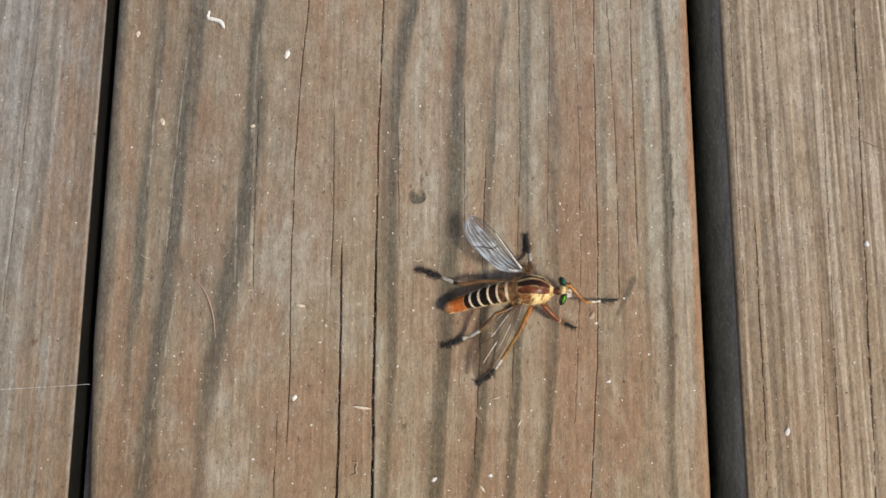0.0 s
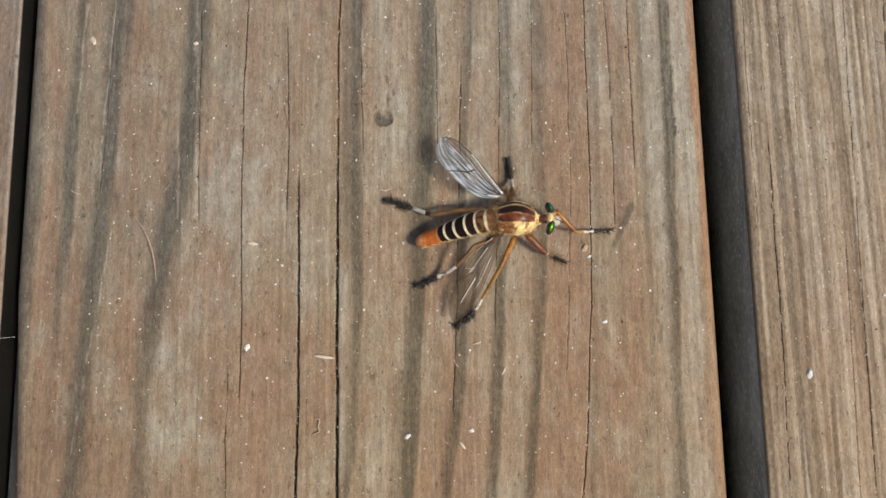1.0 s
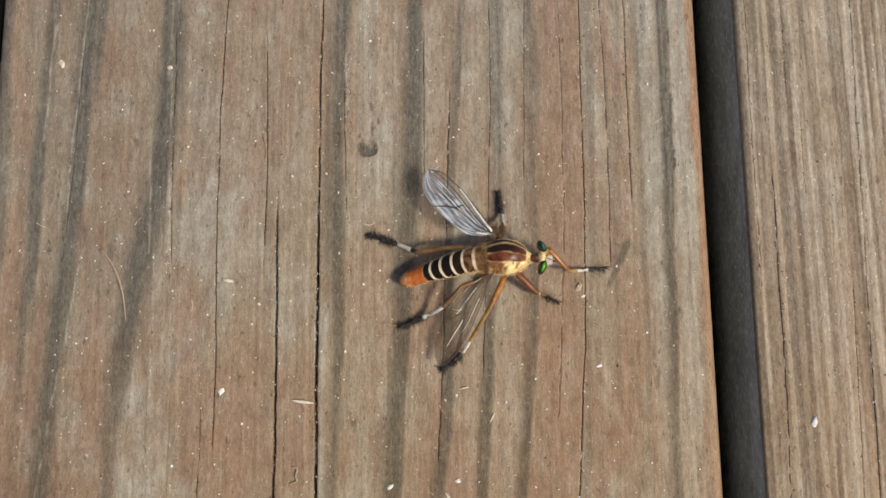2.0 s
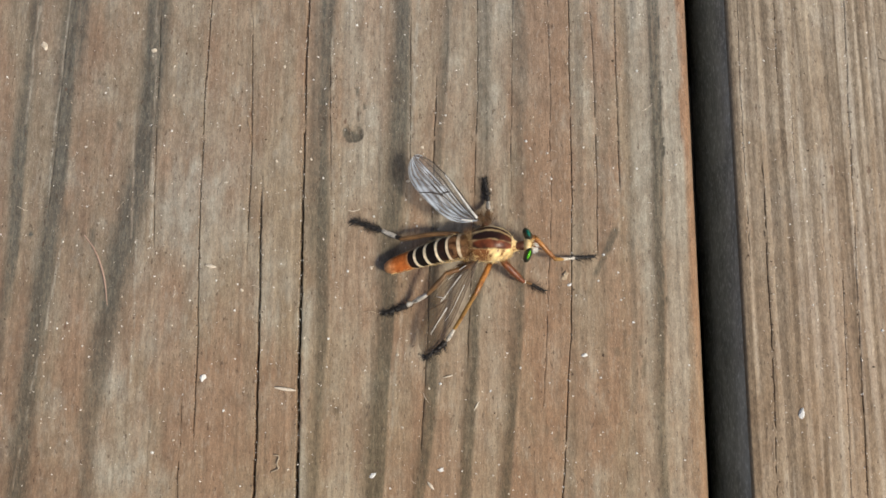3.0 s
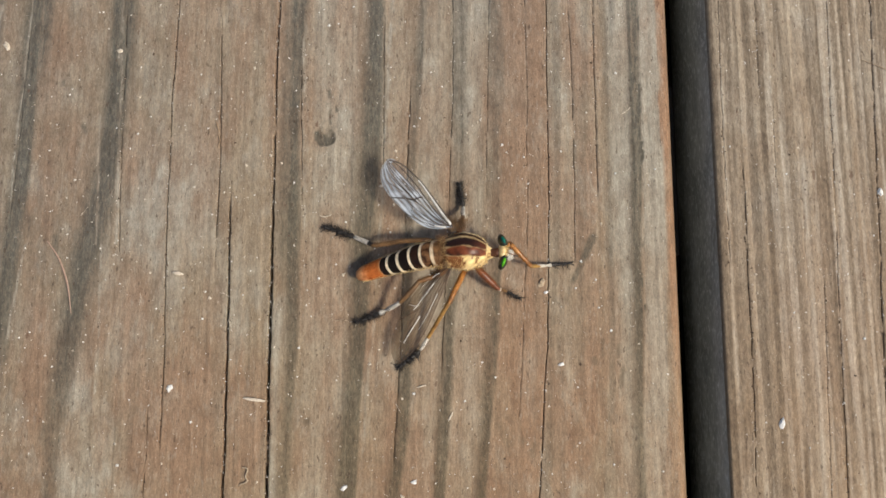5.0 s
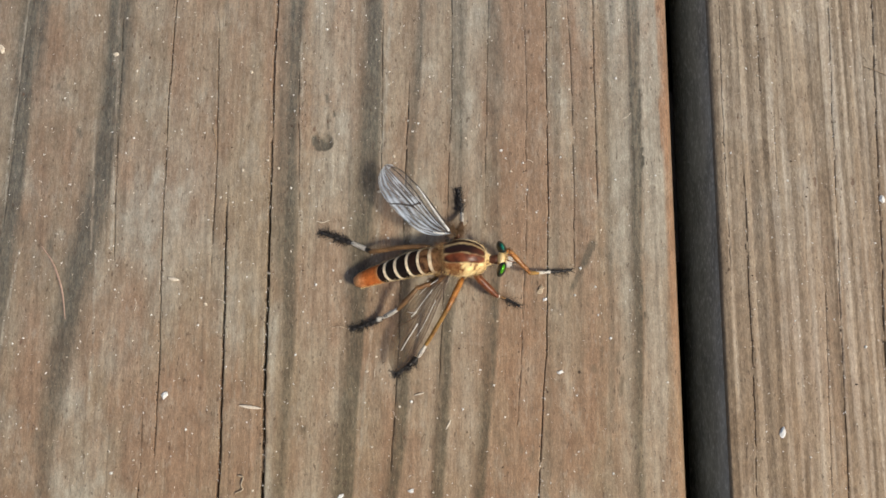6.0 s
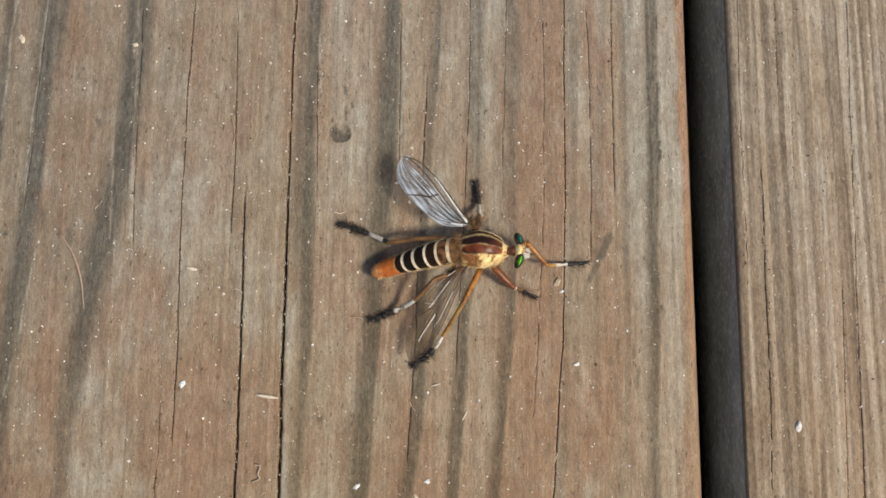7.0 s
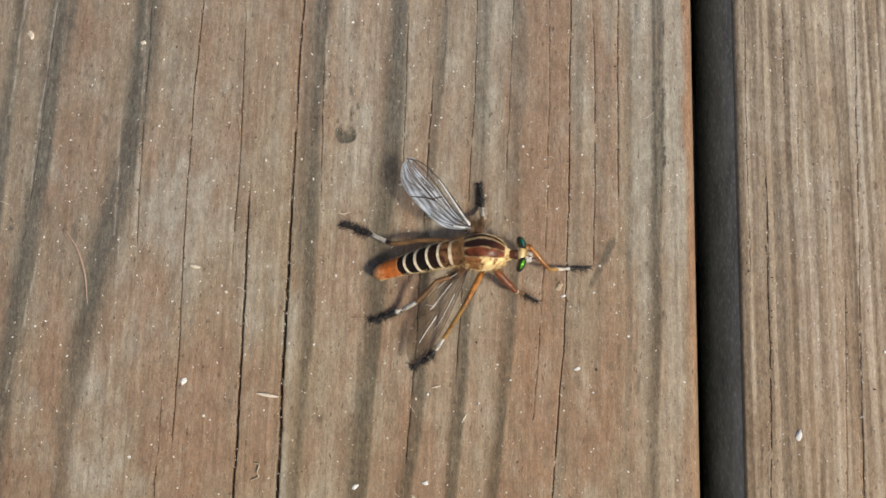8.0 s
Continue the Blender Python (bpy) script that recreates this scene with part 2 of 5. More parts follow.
    if stripes:
        drift = X + 1.0 * (vnoise(Y / 90.0, X / 14.0, seed + 50) - 0.5) + 0.25 * (vnoise(Y / 17.0, X / 3.0, seed + 55) - 0.5)
        total = 0.0
        for n, (width, share, soft) in enumerate(((0.5, 0.52, 0.10), (0.95, 0.60, 0.10), (2.0, 0.34, 0.14), (7.0, 0.24, 0.25))):
            v = vnoise(drift / width, Y / (110.0 + 30.0 * n), seed + 51 + 3 * n)
            total = total + share * np.clip((v - 0.52) / soft, 0, 1) * (0.45 + 0.8 * vnoise(Y / 26.0, drift / width, seed + 90 + n))
        ring = np.maximum(ring, stripes * np.clip(total, 0, 1))
        raised = np.clip((vnoise(drift / 0.75, Y / 95.0, seed + 66) - 0.62) / 0.10, 0, 1) * (0.4 + 0.9 * vnoise(Y / 22.0, drift / 0.75, seed + 67))
        ring = ring * (1 - 0.8 * np.clip(stripes * raised, 0, 1))
        lift -= 0.10 * np.clip(total, 0, 1)
    warm = np.clip((fractal(X / 8.0, Y / 55.0, seed + 60, 3) - 0.42) * 3.0, 0, 1) * 0.55
    pale = np.clip((fractal(X / 13.0, Y / 15.0, seed + 70, 4) - 0.55) * 4.0, 0, 1) * 0.45
    if stripes > 0.5:
        pale = pale + 1.1 * stripes * raised
        warm = warm + 0.8 * np.clip((vnoise(drift / 2.6, Y / 60.0, seed + 68) - 0.5) * 4.0, 0, 1)
    rough = fractal(X / 4.0, Y / 9.0, seed + 71, 4)
    sway = 2.0 * (vnoise(Y / 30.0, Y * 0 + 3.3, seed + 72) - 0.5)
    for x, w, a in warms:
        warm += a * np.exp(-np.abs((X - x - sway) / w) ** 4) * (0.55 + 0.9 * rough)
    for x, w, a in pales:
        pale += a * np.exp(-np.abs((X - x - 0.3 * sway) / w) ** 4) * (0.5 + 0.9 * rough)
    lean = np.where(X > 0, 1.8, 1.2) * np.clip(Y / 50.0, -1.35, 1.35) - np.where(X > 0, 1.1, 0.2) * np.clip(Y / 50.0, -1.35, 1.35) ** 2
    for n, (x0, x1, a, b, soft) in enumerate(strips):
        d = X - lean * (0.0 if stripes > 0.5 else 1.0) - 0.35 * (vnoise(Y / 14.0, Y * 0 + n * 2.3, seed + 76) - 0.5)
        m = np.clip((d - x0) / soft + 0.5, 0, 1) * np.clip((x1 - d) / soft + 0.5, 0, 1) * (0.6 + 0.8 * fractal(Y / 30.0, X / 3.0, seed + 77, 3))
        warm += a * m
        pale += b * m
    # Tone drifts along y: warmer at the low end, paler at the high.
    slope = np.clip(Y / 45.0, -1, 1) * np.exp(-((Y / 140.0) ** 4))
    warm, pale = warm - 0.38 * slope, pale + 0.16 * slope
    for x, y, rx, ry, a in blots:
        pale += a * np.exp(-1.1 * (((X - x) / rx) ** 2 + ((Y - y) / ry) ** 2) ** 0.8) * np.clip((rough - 0.30) * 4.0, 0, 1.5)
    for curve, y0, y1, w, a in dusty:
        line = np.exp(-(((X - curve_at(curve, Y) - 0.5 * (vnoise(Y / 6.0, Y * 0 + w, seed + 73) - 0.5)) / w) ** 2)) * ((Y > y0) & (Y < y1))
        line = line * np.clip((fractal(Y / 3.0, X / 3.0, seed + 74, 3) - 0.30) * 4.0, 0, 1)
        pale, ring = pale + a * line, ring * (1 - 0.75 * np.clip(line, 0, 1))
    for x0, y0, x1, y1, w, a in smears_shade:
        t = np.clip(((X - x0) * (x1 - x0) + (Y - y0) * (y1 - y0)) / ((x1 - x0) ** 2 + (y1 - y0) ** 2), 0, 1)
        far = np.hypot(X - x0 - t * (x1 - x0), Y - y0 - t * (y1 - y0)) + 0.5 * (rough - 0.5)
        ring = np.maximum(ring, a * np.clip((w - far) / (0.7 * w) + 0.3, 0, 1) * (0.6 + 0.6 * rough))
    Z = Z + top * (lift + 0.16 * (fractal(X / 6.0, Y / 40.0, seed + 80, 4) - 0.5) + 0.05 * (fractal(X / 0.8, Y / 9.0, seed + 90, 2) - 0.5))
    for home, (curve, y0, y1, w, d) in zip(homes, cracks):
        fade = np.clip((Y - y0) / 5.0, 0, 1) * np.clip((y1 - Y) / (18.0 if d > 1.8 else 5.0), 0, 1)
        rag = np.clip((1.25 if d > 1.8 else 1.05 if d > 1.0 else 0.62) + (4.0 if d > 1.8 else 4.5) * (fractal(Y / (2.4 if d > 1.0 else 1.2), Y * 0 + home, seed + 95, 4) - 0.5), 0.0, 1.15)
        thin = np.clip((Y + 4.0) / 16.0, 0, 1) if d > 2.9 else 0.0
        Z -= top * d * fade * rag * (1 - 0.6 * thin) * np.clip(1.0 - np.abs(RX - home) / (w * (1 - 0.45 * thin)), 0, 1) ** 0.45
    if pit:
        dist = np.hypot(X - pit[0], (Y - pit[1]) * 1.06) + 0.55 * (fractal(X / 0.9, Y / 1.2, seed + 75, 3) - 0.5)
        Z -= top * 0.32 * np.clip((2.15 - dist) / 0.6, 0, 1) * np.clip((pit[1] + 1.5 - Y) / 1.2, 0.15, 1)
        crescent = np.clip((2.2 - dist) / 0.45, 0, 1) * np.clip((pit[1] + 0.9 + 0.4 * (pit[0] - X) + 1.4 * (fractal(X / 0.7, Y / 1.5, seed + 76, 3) - 0.5) - Y) / 0.7, 0.5, 1)
        notch = np.exp(-(((X - pit[0] + 0.25) / 0.7) ** 2)) * np.clip((Y - pit[1] - 0.1) / 0.6, 0, 1)
        crescent = crescent * (1 - 0.85 * notch)
        pale = pale * (1 - 0.9 * crescent)
        ring = np.maximum(ring, np.clip(1.55 * crescent * (0.75 + 0.5 * fractal(X / 0.5, Y / 0.9, seed + 77, 3)), 0, 1))
        pale = np.maximum(pale, 0.8 * np.exp(-((X - pit[0] - 1.6) / 1.6) ** 2 - ((Y - pit[1] - 2.2) / 1.5) ** 2))
    if worn_left:
        # the left arris is worn back along one end
        X = X + top * worn_left * np.clip((-15.0 - Y) / 35.0, 0, 1.2) * (Y > -120) * np.clip((-63.0 - X) / 5.0, 0, 1)
    wornl = np.clip((-HALF + ROUND * 0.9 + 0.9 * (fractal(Y / 18.0, Y * 0, seed + 97) - 0.5) - X) / 0.5, 0, 1) * edges[0]
    wornr = np.clip((X - HALF + ROUND * 1.0 + 1.5 * (fractal(Y / 11.0, X / 2.0, seed + 98) - 0.5)) / 0.35, 0, 1) * edges[1]
    wornr = wornr * np.interp(Y, [-30.0, 5.0], [0.5, 1.0])
    edge = (wornl + wornr) * top
    for x, y, rx, ry, a in rusts:
        edge = np.maximum(edge, top * a * np.exp(-(((X - x) / rx) ** 2) - ((Y - y) / ry) ** 2) * (0.3 + 1.3 * fractal(X / 7.0, Y / 18.0, seed + 64, 4)))
    mould_shade = np.where(top, 0.0, 0.96 + 0.04 * fractal(Y / 9.0, Z / 3.0, seed + 99))
    verts = np.stack([X.ravel(), Y.ravel(), Z.ravel()], 1) * MM
    n, m = len(rows), len(px)
    faces = grid_faces(n, m)
    caps = [tuple(range(m - 2, -1, -1)), tuple(range((n - 1) * m, n * m - 1))]
    me = bpy.data.meshes.new(name)
    me.from_pydata(verts.tolist(), [], faces.tolist() + caps)
    for key, values in (("cool_share", np.clip(0.5 + 0.5 * slope + 0.45 * np.clip((-X - 5.0) / 25.0, 0, 1), 0, 1)), ("ring", ring), ("edge", edge), ("mould_shade", mould_shade), ("warm", np.clip(warm, 0, 1.6) * top), ("pale", np.clip(pale, 0, 1.5) * top)):
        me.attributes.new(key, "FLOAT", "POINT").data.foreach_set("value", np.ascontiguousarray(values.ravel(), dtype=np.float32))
    me.update()
    me.shade_smooth()
    return me


# the plank under the fly: splits that gape, then hairline checks
SPLITS = [
    ((-25.0, -0.7, 0.1, 1.1), -38, 90, 0.16, 1.7),
    ((-27.3, -0.2, 0.0, 0.0), -90, -29, 0.15, 1.4),
    ((-16.0, 0.6, -1.2, 0.0), -3, 44, 0.11, 1.2),
    ((-13.6, -0.5, -0.4, 0.0), -90, 12, 0.29, 2.6),
    ((-5.85, 0.1, 0.3, 0.1), -90, 90, 0.34, 3.0),
    ((26.6, 2.3, -1.0, 0.0), -24, 90, 0.07, 0.8),
    ((45.4, 1.3, -1.3, 0.6), -90, 90, 0.10, 1.3),
    ((54.6, 0.4, 0.0, 0.0), 8, 90, 0.08, 0.8),
    ((18.7, 1.9, -0.7, 0.0), -42, 32, 0.09, 0.75),
]
CHECKS = [
    ((-33.75, -0.8, 0.0, 0.0), -4, 44, 0.10, 0.95),
    ((-54.0, 2.1, -0.3, 0.0), 4, 70, 0.05, 0.16),
    ((-0.4, -0.8, 0.0, 0.0), 6, 36, 0.075, 0.55),
    ((33.7, 1.2, 0.0, 0.0), 8, 70, 0.05, 0.16),
    ((41.2, 2.1, -1.7, 0.0), -34, 70, 0.05, 0.17),
    ((50.2, 1.2, -1.3, 0.0), -4, 70, 0.075, 0.55),
    ((14.7, -0.1, 0.0, 0.0), 10, 44, 0.07, 0.4),
]
RINGS = [
    ((-53.6, 2.9, 0.1, 0.0), 2.8, 3.1, 1.12),
    ((-39.2, 8.4, -1.7, -6.3, 1.1, 1.8), 2.2, 2.7, 1.16, -34.0, -4.0, 0.62, 1.0),
    ((-2.4, -1.81, -0.2, 2.83), 2.4, 2.2, 0.98, -26.0, 8.0, 0.85, 1.0, 0.45, 1.0),
    ((11.7, 2.9, -0.7, 0.1), 2.8, 1.5, 1.25, -24.0, 0.0, 1.12, 1.0, 0.82, 1.0),
    ((19.6, 1.7, -0.5, 1.4), 1.1, 1.3, 1.05, -10.0, 5.0, 1.0, 0.68),
    ((27.5, 2.4, -0.9, 0.0), 1.3, 1.8, 1.18, -8.0, 5.0, 1.0, 0.64),
    ((35.4, 2.0, -1.6, 0.0), 1.9, 1.3, 1.05, -8.0, 8.0, 1.0, 0.64),
    ((46.4, 1.8, -1.1, 0.0), 0.5, 1.2, 0.50),
    ((62.2, 1.1, -0.5, -0.2), 1.5, 1.1, 1.15, -15.0, 5.0, 0.92, 1.0),
    ((61.9, 1.1, -0.5, -0.2), 0.40, 0.28, 1.7, -12.0, 2.0, 0.35, 1.0),
    ((-60.1, 1.0, 0.1, 0.0), 1.6, 1.3, 1.0, -40.0, 5.0, 0.45, 1.0),
    ((-68.6, 0.3, 0.0, 0.0), 3.0, 2.6, 1.02, -45.0, -5.0, 0.7, 1.0),
    ((-60.0, 1.5, 0.0, 0.0), 12.0, 17.0, 0.36),
    ((-58.0, 0.0, 0.0, 0.0), 14.0, 9.0, 0.42, -42.0, -22.0, 1.0, 0.0),
    ((-44.0, 0.0, 0.0, 0.0), 24.0, 18.0, 0.25, -10.0, 15.0, 0.65, 1.0),
    ((51.2, 2.0, 0.0, 0.0), 0.7, 1.2, 0.32),
    ((56.6, 1.6, 0.0, 0.0), 1.0, 0.8, 0.42),
]
PALE_SPLITS = [
    ((-68.0, 0.5, 0.0, 0.0), -6, 90, 0.06, 0.3),
    ((-64.45, 0.45, -0.6, 0.0), -90, 16, 0.11, 0.45),
    ((-60.6, 0.3, 0.0, 0.0), 28, 80, 0.05, 0.12),
    ((-58.3, 0.3, 0.0, 0.0), 8, 27, 0.05, 0.12),
    ((-47.55, 1.4, 0.0, 0.0), -90, 90, 0.13, 0.42),
    ((-39.4, 2.0, 0.0, 0.0), -90, 90, 0.16, 0.55),
    ((-50.0, 2.0, 0.0, 0.0), -60, -6, 0.05, 0.25),
]
PALE_BANDS = [
    ((-58.9, 0.4, 0.0, 0.0), 1.2, 1.2, 0.48, 18.0, 32.0, 0.0, 1.0),
    ((-56.8, 0.4, 0.0, 0.0), 1.9, 1.7, 0.40, -18.0, 0.0, 0.2, 1.0),
    ((-44.0, 0.9, 0.0, 0.0), 2.2, 2.0, 0.42, -5.0, 20.0, 0.4, 1.0),
    ((-60.3, 0.3, 0.0, 0.0), 1.0, 1.1, 0.50, -12.0, 4.0, 1.0, 0.1),
    ((-46.7, 1.0, 0.0, 0.0), 1.3, 1.2, 0.55, -16.0, 0.0, 1.0, 0.1),
    ((-42.0, 1.0, 0.0, 0.0), 0.9, 0.9, 0.45),
    ((-38.0, 1.0, 0.0, 0.0), 9.0, 14.0, 0.30),
]
LEFT_SPLITS = [
    ((52.0, 1.5, 0.0, 0.0), -20, 60, 0.07, 0.6),
    ((61.0, 1.0, 0.0, 0.0), -70, 10, 0.07, 0.5),
]

rnd = random.Random(33)
FLECKS = []
for y in np.arange(-14.0, 52.0, 1.5):
    x = float(curve_at((62.4, 1.1, -0.5, -0.2), y)) + rnd.uniform(-0.5, 0.9)
    FLECKS.append((x, y, x + rnd.uniform(-0.1, 0.2), y + rnd.uniform(0.6, 2.6), rnd.uniform(0.16, 0.36), rnd.uniform(0.9, 1.5)))

deck = tagged(new("deck_floor"), "weathered brown timber decking with dark gaps between planks", "decking", kind="structure")
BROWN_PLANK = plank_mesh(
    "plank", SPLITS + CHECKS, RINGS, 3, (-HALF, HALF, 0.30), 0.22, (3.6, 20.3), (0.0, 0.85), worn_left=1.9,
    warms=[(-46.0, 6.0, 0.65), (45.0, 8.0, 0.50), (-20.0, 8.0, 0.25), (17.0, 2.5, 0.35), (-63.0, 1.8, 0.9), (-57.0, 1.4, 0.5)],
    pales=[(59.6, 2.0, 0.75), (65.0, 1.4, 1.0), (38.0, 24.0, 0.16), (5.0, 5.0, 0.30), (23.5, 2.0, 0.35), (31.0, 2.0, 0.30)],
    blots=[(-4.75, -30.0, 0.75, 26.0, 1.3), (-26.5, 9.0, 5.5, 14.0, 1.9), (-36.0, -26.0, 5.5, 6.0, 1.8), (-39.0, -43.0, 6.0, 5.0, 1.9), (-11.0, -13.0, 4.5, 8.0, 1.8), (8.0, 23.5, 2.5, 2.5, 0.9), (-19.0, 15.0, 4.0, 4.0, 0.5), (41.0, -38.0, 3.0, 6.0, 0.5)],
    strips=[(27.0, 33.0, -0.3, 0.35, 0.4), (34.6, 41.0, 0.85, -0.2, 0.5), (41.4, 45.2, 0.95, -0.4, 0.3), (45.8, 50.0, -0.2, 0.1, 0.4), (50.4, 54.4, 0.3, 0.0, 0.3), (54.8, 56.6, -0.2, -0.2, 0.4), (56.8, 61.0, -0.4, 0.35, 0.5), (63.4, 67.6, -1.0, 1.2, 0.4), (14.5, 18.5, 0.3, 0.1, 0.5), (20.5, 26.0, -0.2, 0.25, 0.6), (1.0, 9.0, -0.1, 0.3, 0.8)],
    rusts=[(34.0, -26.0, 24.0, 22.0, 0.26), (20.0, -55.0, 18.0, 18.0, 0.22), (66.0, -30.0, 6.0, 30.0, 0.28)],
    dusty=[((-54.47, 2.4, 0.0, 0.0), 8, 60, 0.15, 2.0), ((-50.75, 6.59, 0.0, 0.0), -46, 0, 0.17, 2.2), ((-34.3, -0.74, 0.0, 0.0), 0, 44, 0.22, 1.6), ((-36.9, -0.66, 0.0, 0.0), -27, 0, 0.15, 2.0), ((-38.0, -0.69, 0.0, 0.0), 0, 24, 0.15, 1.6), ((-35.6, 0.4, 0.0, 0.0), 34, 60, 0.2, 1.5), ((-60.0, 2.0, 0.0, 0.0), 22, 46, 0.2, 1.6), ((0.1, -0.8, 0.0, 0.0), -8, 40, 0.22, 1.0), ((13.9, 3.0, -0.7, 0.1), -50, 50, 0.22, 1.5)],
    # The smear at x = -56.8 paints a small borer hole's dark flat.
    smears_shade=FLECKS + [(-56.8, 0.55, -56.8, 0.45, 0.5, 1.6), (4.3, 29.3, 4.4, 28.0, 0.35, 1.0), (4.5, 25.2, 4.6, 22.8, 0.28, 0.9), (5.7, 25.9, 5.8, 25.2, 0.35, 1.0),
            (53.6, 0.9, 52.0, -2.6, 0.85, 1.05), (52.0, -2.6, 49.8, -7.2, 0.6, 0.95), (49.4, -8.0, 47.0, -13.5, 0.4, 0.35),
            (-45.7, 30.8, -45.7, 30.1, 0.4, 0.9), (-41.5, 22.3, -41.1, 21.0, 0.55, 0.8), (-50.3, 5.0, -50.3, 1.4, 0.5, 0.7), (-45.4, 1.3, -45.2, -1.8, 0.7, 0.7), (-46.2, -24.0, -45.9, -27.0, 1.6, 0.35),
            (-45.0, -33.0, -44.2, -38.0, 1.3, 0.8), (-42.5, -34.9, -42.4, -35.4, 0.45, 1.1), (1.2, -32.2, 1.4, -33.5, 0.5, 0.8), (58.4, -23.4, 58.0, -26.4, 0.5, 0.7), (57.8, -19.2, 57.6, -21.0, 0.5, 0.6),
            # Smears near x = 11 deepen the ring and paint the fly's shade.
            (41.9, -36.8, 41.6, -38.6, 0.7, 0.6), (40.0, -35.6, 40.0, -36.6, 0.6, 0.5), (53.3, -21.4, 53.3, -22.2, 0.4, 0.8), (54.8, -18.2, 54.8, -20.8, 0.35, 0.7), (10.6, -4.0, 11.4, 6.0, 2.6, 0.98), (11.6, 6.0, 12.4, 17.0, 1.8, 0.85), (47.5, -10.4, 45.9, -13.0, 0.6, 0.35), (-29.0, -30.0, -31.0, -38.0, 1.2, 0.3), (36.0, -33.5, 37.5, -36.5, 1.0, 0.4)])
PALE_PLANK = plank_mesh("plank", PALE_SPLITS, PALE_BANDS, 17, (-HALF, -18.0, 0.25), 0.92, None, (0.0, 0.2), ROUND=0.8, rusts=[(-50.0, -30.0, 16.0, 30.0, 0.35), (-30.0, 10.0, 8.0, 40.0, 0.2)], pales=[(-66.5, 1.8, 0.25), (-62.3, 1.4, 0.3), (-51.5, 2.5, 0.25), (-46.0, 0.8, 0.5), (-41.0, 0.6, 0.6)])
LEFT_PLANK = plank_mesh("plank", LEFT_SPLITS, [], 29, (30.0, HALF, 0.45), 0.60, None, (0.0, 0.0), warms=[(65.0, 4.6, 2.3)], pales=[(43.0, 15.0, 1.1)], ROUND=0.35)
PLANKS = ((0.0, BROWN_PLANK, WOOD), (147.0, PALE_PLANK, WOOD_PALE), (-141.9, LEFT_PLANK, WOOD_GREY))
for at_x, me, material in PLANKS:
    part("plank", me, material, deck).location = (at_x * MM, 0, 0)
OUTER = plank_mesh("plank", [], [((20.0, 3.0, 0.0, 0.0), 6.0, 3.0, 0.5), ((-30.0, 2.0, 0.0, 0.0), 4.0, 5.0, 0.6)], 41, (0.0, 0.0, 1.0), 0.4)
for n in range(1, 8):
    part("plank", OUTER, WOOD, deck).location = ((147.0 + 146.0 * n) * MM, 0, 0)
    part("plank", OUTER, WOOD, deck).location = ((-142.0 - 145.0 * n) * MM, 0, 0)


def box(x0, x1, y0, y1, z0, z1):
    v = [(x, y, z) for z in (z0, z1) for y in (y0, y1) for x in (x0, x1)]
    return v, [(0, 2, 3, 1), (4, 5, 7, 6), (0, 1, 5, 4), (2, 6, 7, 3), (0, 4, 6, 2), (1, 3, 7, 5)], False


for y in (-1.16, -0.80, -0.40, 0.02, 0.44, 0.84, 1.16):
    joist = part("joist", box(-1.22, 1.22, y - 0.019, y + 0.019, -0.165, -0.0252), JOIST)
    tagged(joist, "dark old timber joist under the decking", "joist", "deck joists", "structure")
gv, gf = [], []
RINGS_OUT = [0.0, 1.0, 3.0, 10.0, 40.0, 200.0, 1500.0]
for r in RINGS_OUT[1:]:
    gv += [(r * math.cos(a), r * math.sin(a), -0.165) for a in np.linspace(0, 2 * math.pi, 32, endpoint=False)]
gf = [tuple(range(32))] + [(k * 32 + i, (k + 1) * 32 + i, (k + 1) * 32 + (i + 1) % 32, k * 32 + (i + 1) % 32) for k in range(5) for i in range(32)]
tagged(part("ground", (gv, gf, False), SOIL), "bare dark soil under and round the deck", "ground", kind="structure")


# ---- the fly ----
def tint_mesh(me, colours):
    me.attributes.new("tint", "FLOAT_COLOR", "POINT").data.foreach_set("color", np.ascontiguousarray(np.c_[colours, np.ones(len(colours))].ravel(), dtype=np.float32))
    return me


def chitin(name, colour=None, dark=None, rough=0.4, scale=1300.0, **more):
    """Insect shell: either two given colours or the mesh's own tint, with fine pile and pits."""
    m = Mat(name)
    n = m.noise((scale,) * 3, 3.0, 0.65)
    base = m.mix(m.band(n, 0.3, 0.7), dark, colour) if colour else m.mix(1.0, m.attr("tint").outputs["Color"], m.mix(m.band(n, 0.3, 0.7), (0.72, 0.70, 0.68), (1.22, 1.2, 1.18)), "MULTIPLY")
    return m.finish(base, rough, n, 0.00006, 0.6, **more)


SHELL = chitin("striped_shell", rough=0.36, Specular_IOR_Level=0.32)
# velvety pile where the shell is pale
shell_tree = SHELL.node_tree
shell_pile = shell_tree.nodes.new("ShaderNodeMapRange")
shell_pile.inputs[1].default_value, shell_pile.inputs[2].default_value, shell_pile.inputs[4].default_value = 0.25, 0.60, 0.9
shell_tint = shell_tree.nodes.new("ShaderNodeAttribute")
shell_tint.attribute_name = "tint"
shell_tree.links.new(shell_tint.outputs["Fac"], shell_pile.inputs[0])
shell_tree.links.new(shell_pile.outputs[0], shell_tree.nodes["Principled BSDF"].inputs["Sheen Weight"])
shell_tree.nodes["Principled BSDF"].inputs["Sheen Tint"].default_value = (1.0, 0.86, 0.58, 1.0)
BAND = chitin("banded_shell", rough=0.48, Specular_IOR_Level=0.16)
BLACK = chitin("black_bristle", (0.03, 0.025, 0.022), (0.012, 0.010, 0.009), 0.5)
AMBER = chitin("amber_leg", (0.58, 0.25, 0.055), (0.20, 0.065, 0.013), 0.30, 600.0)
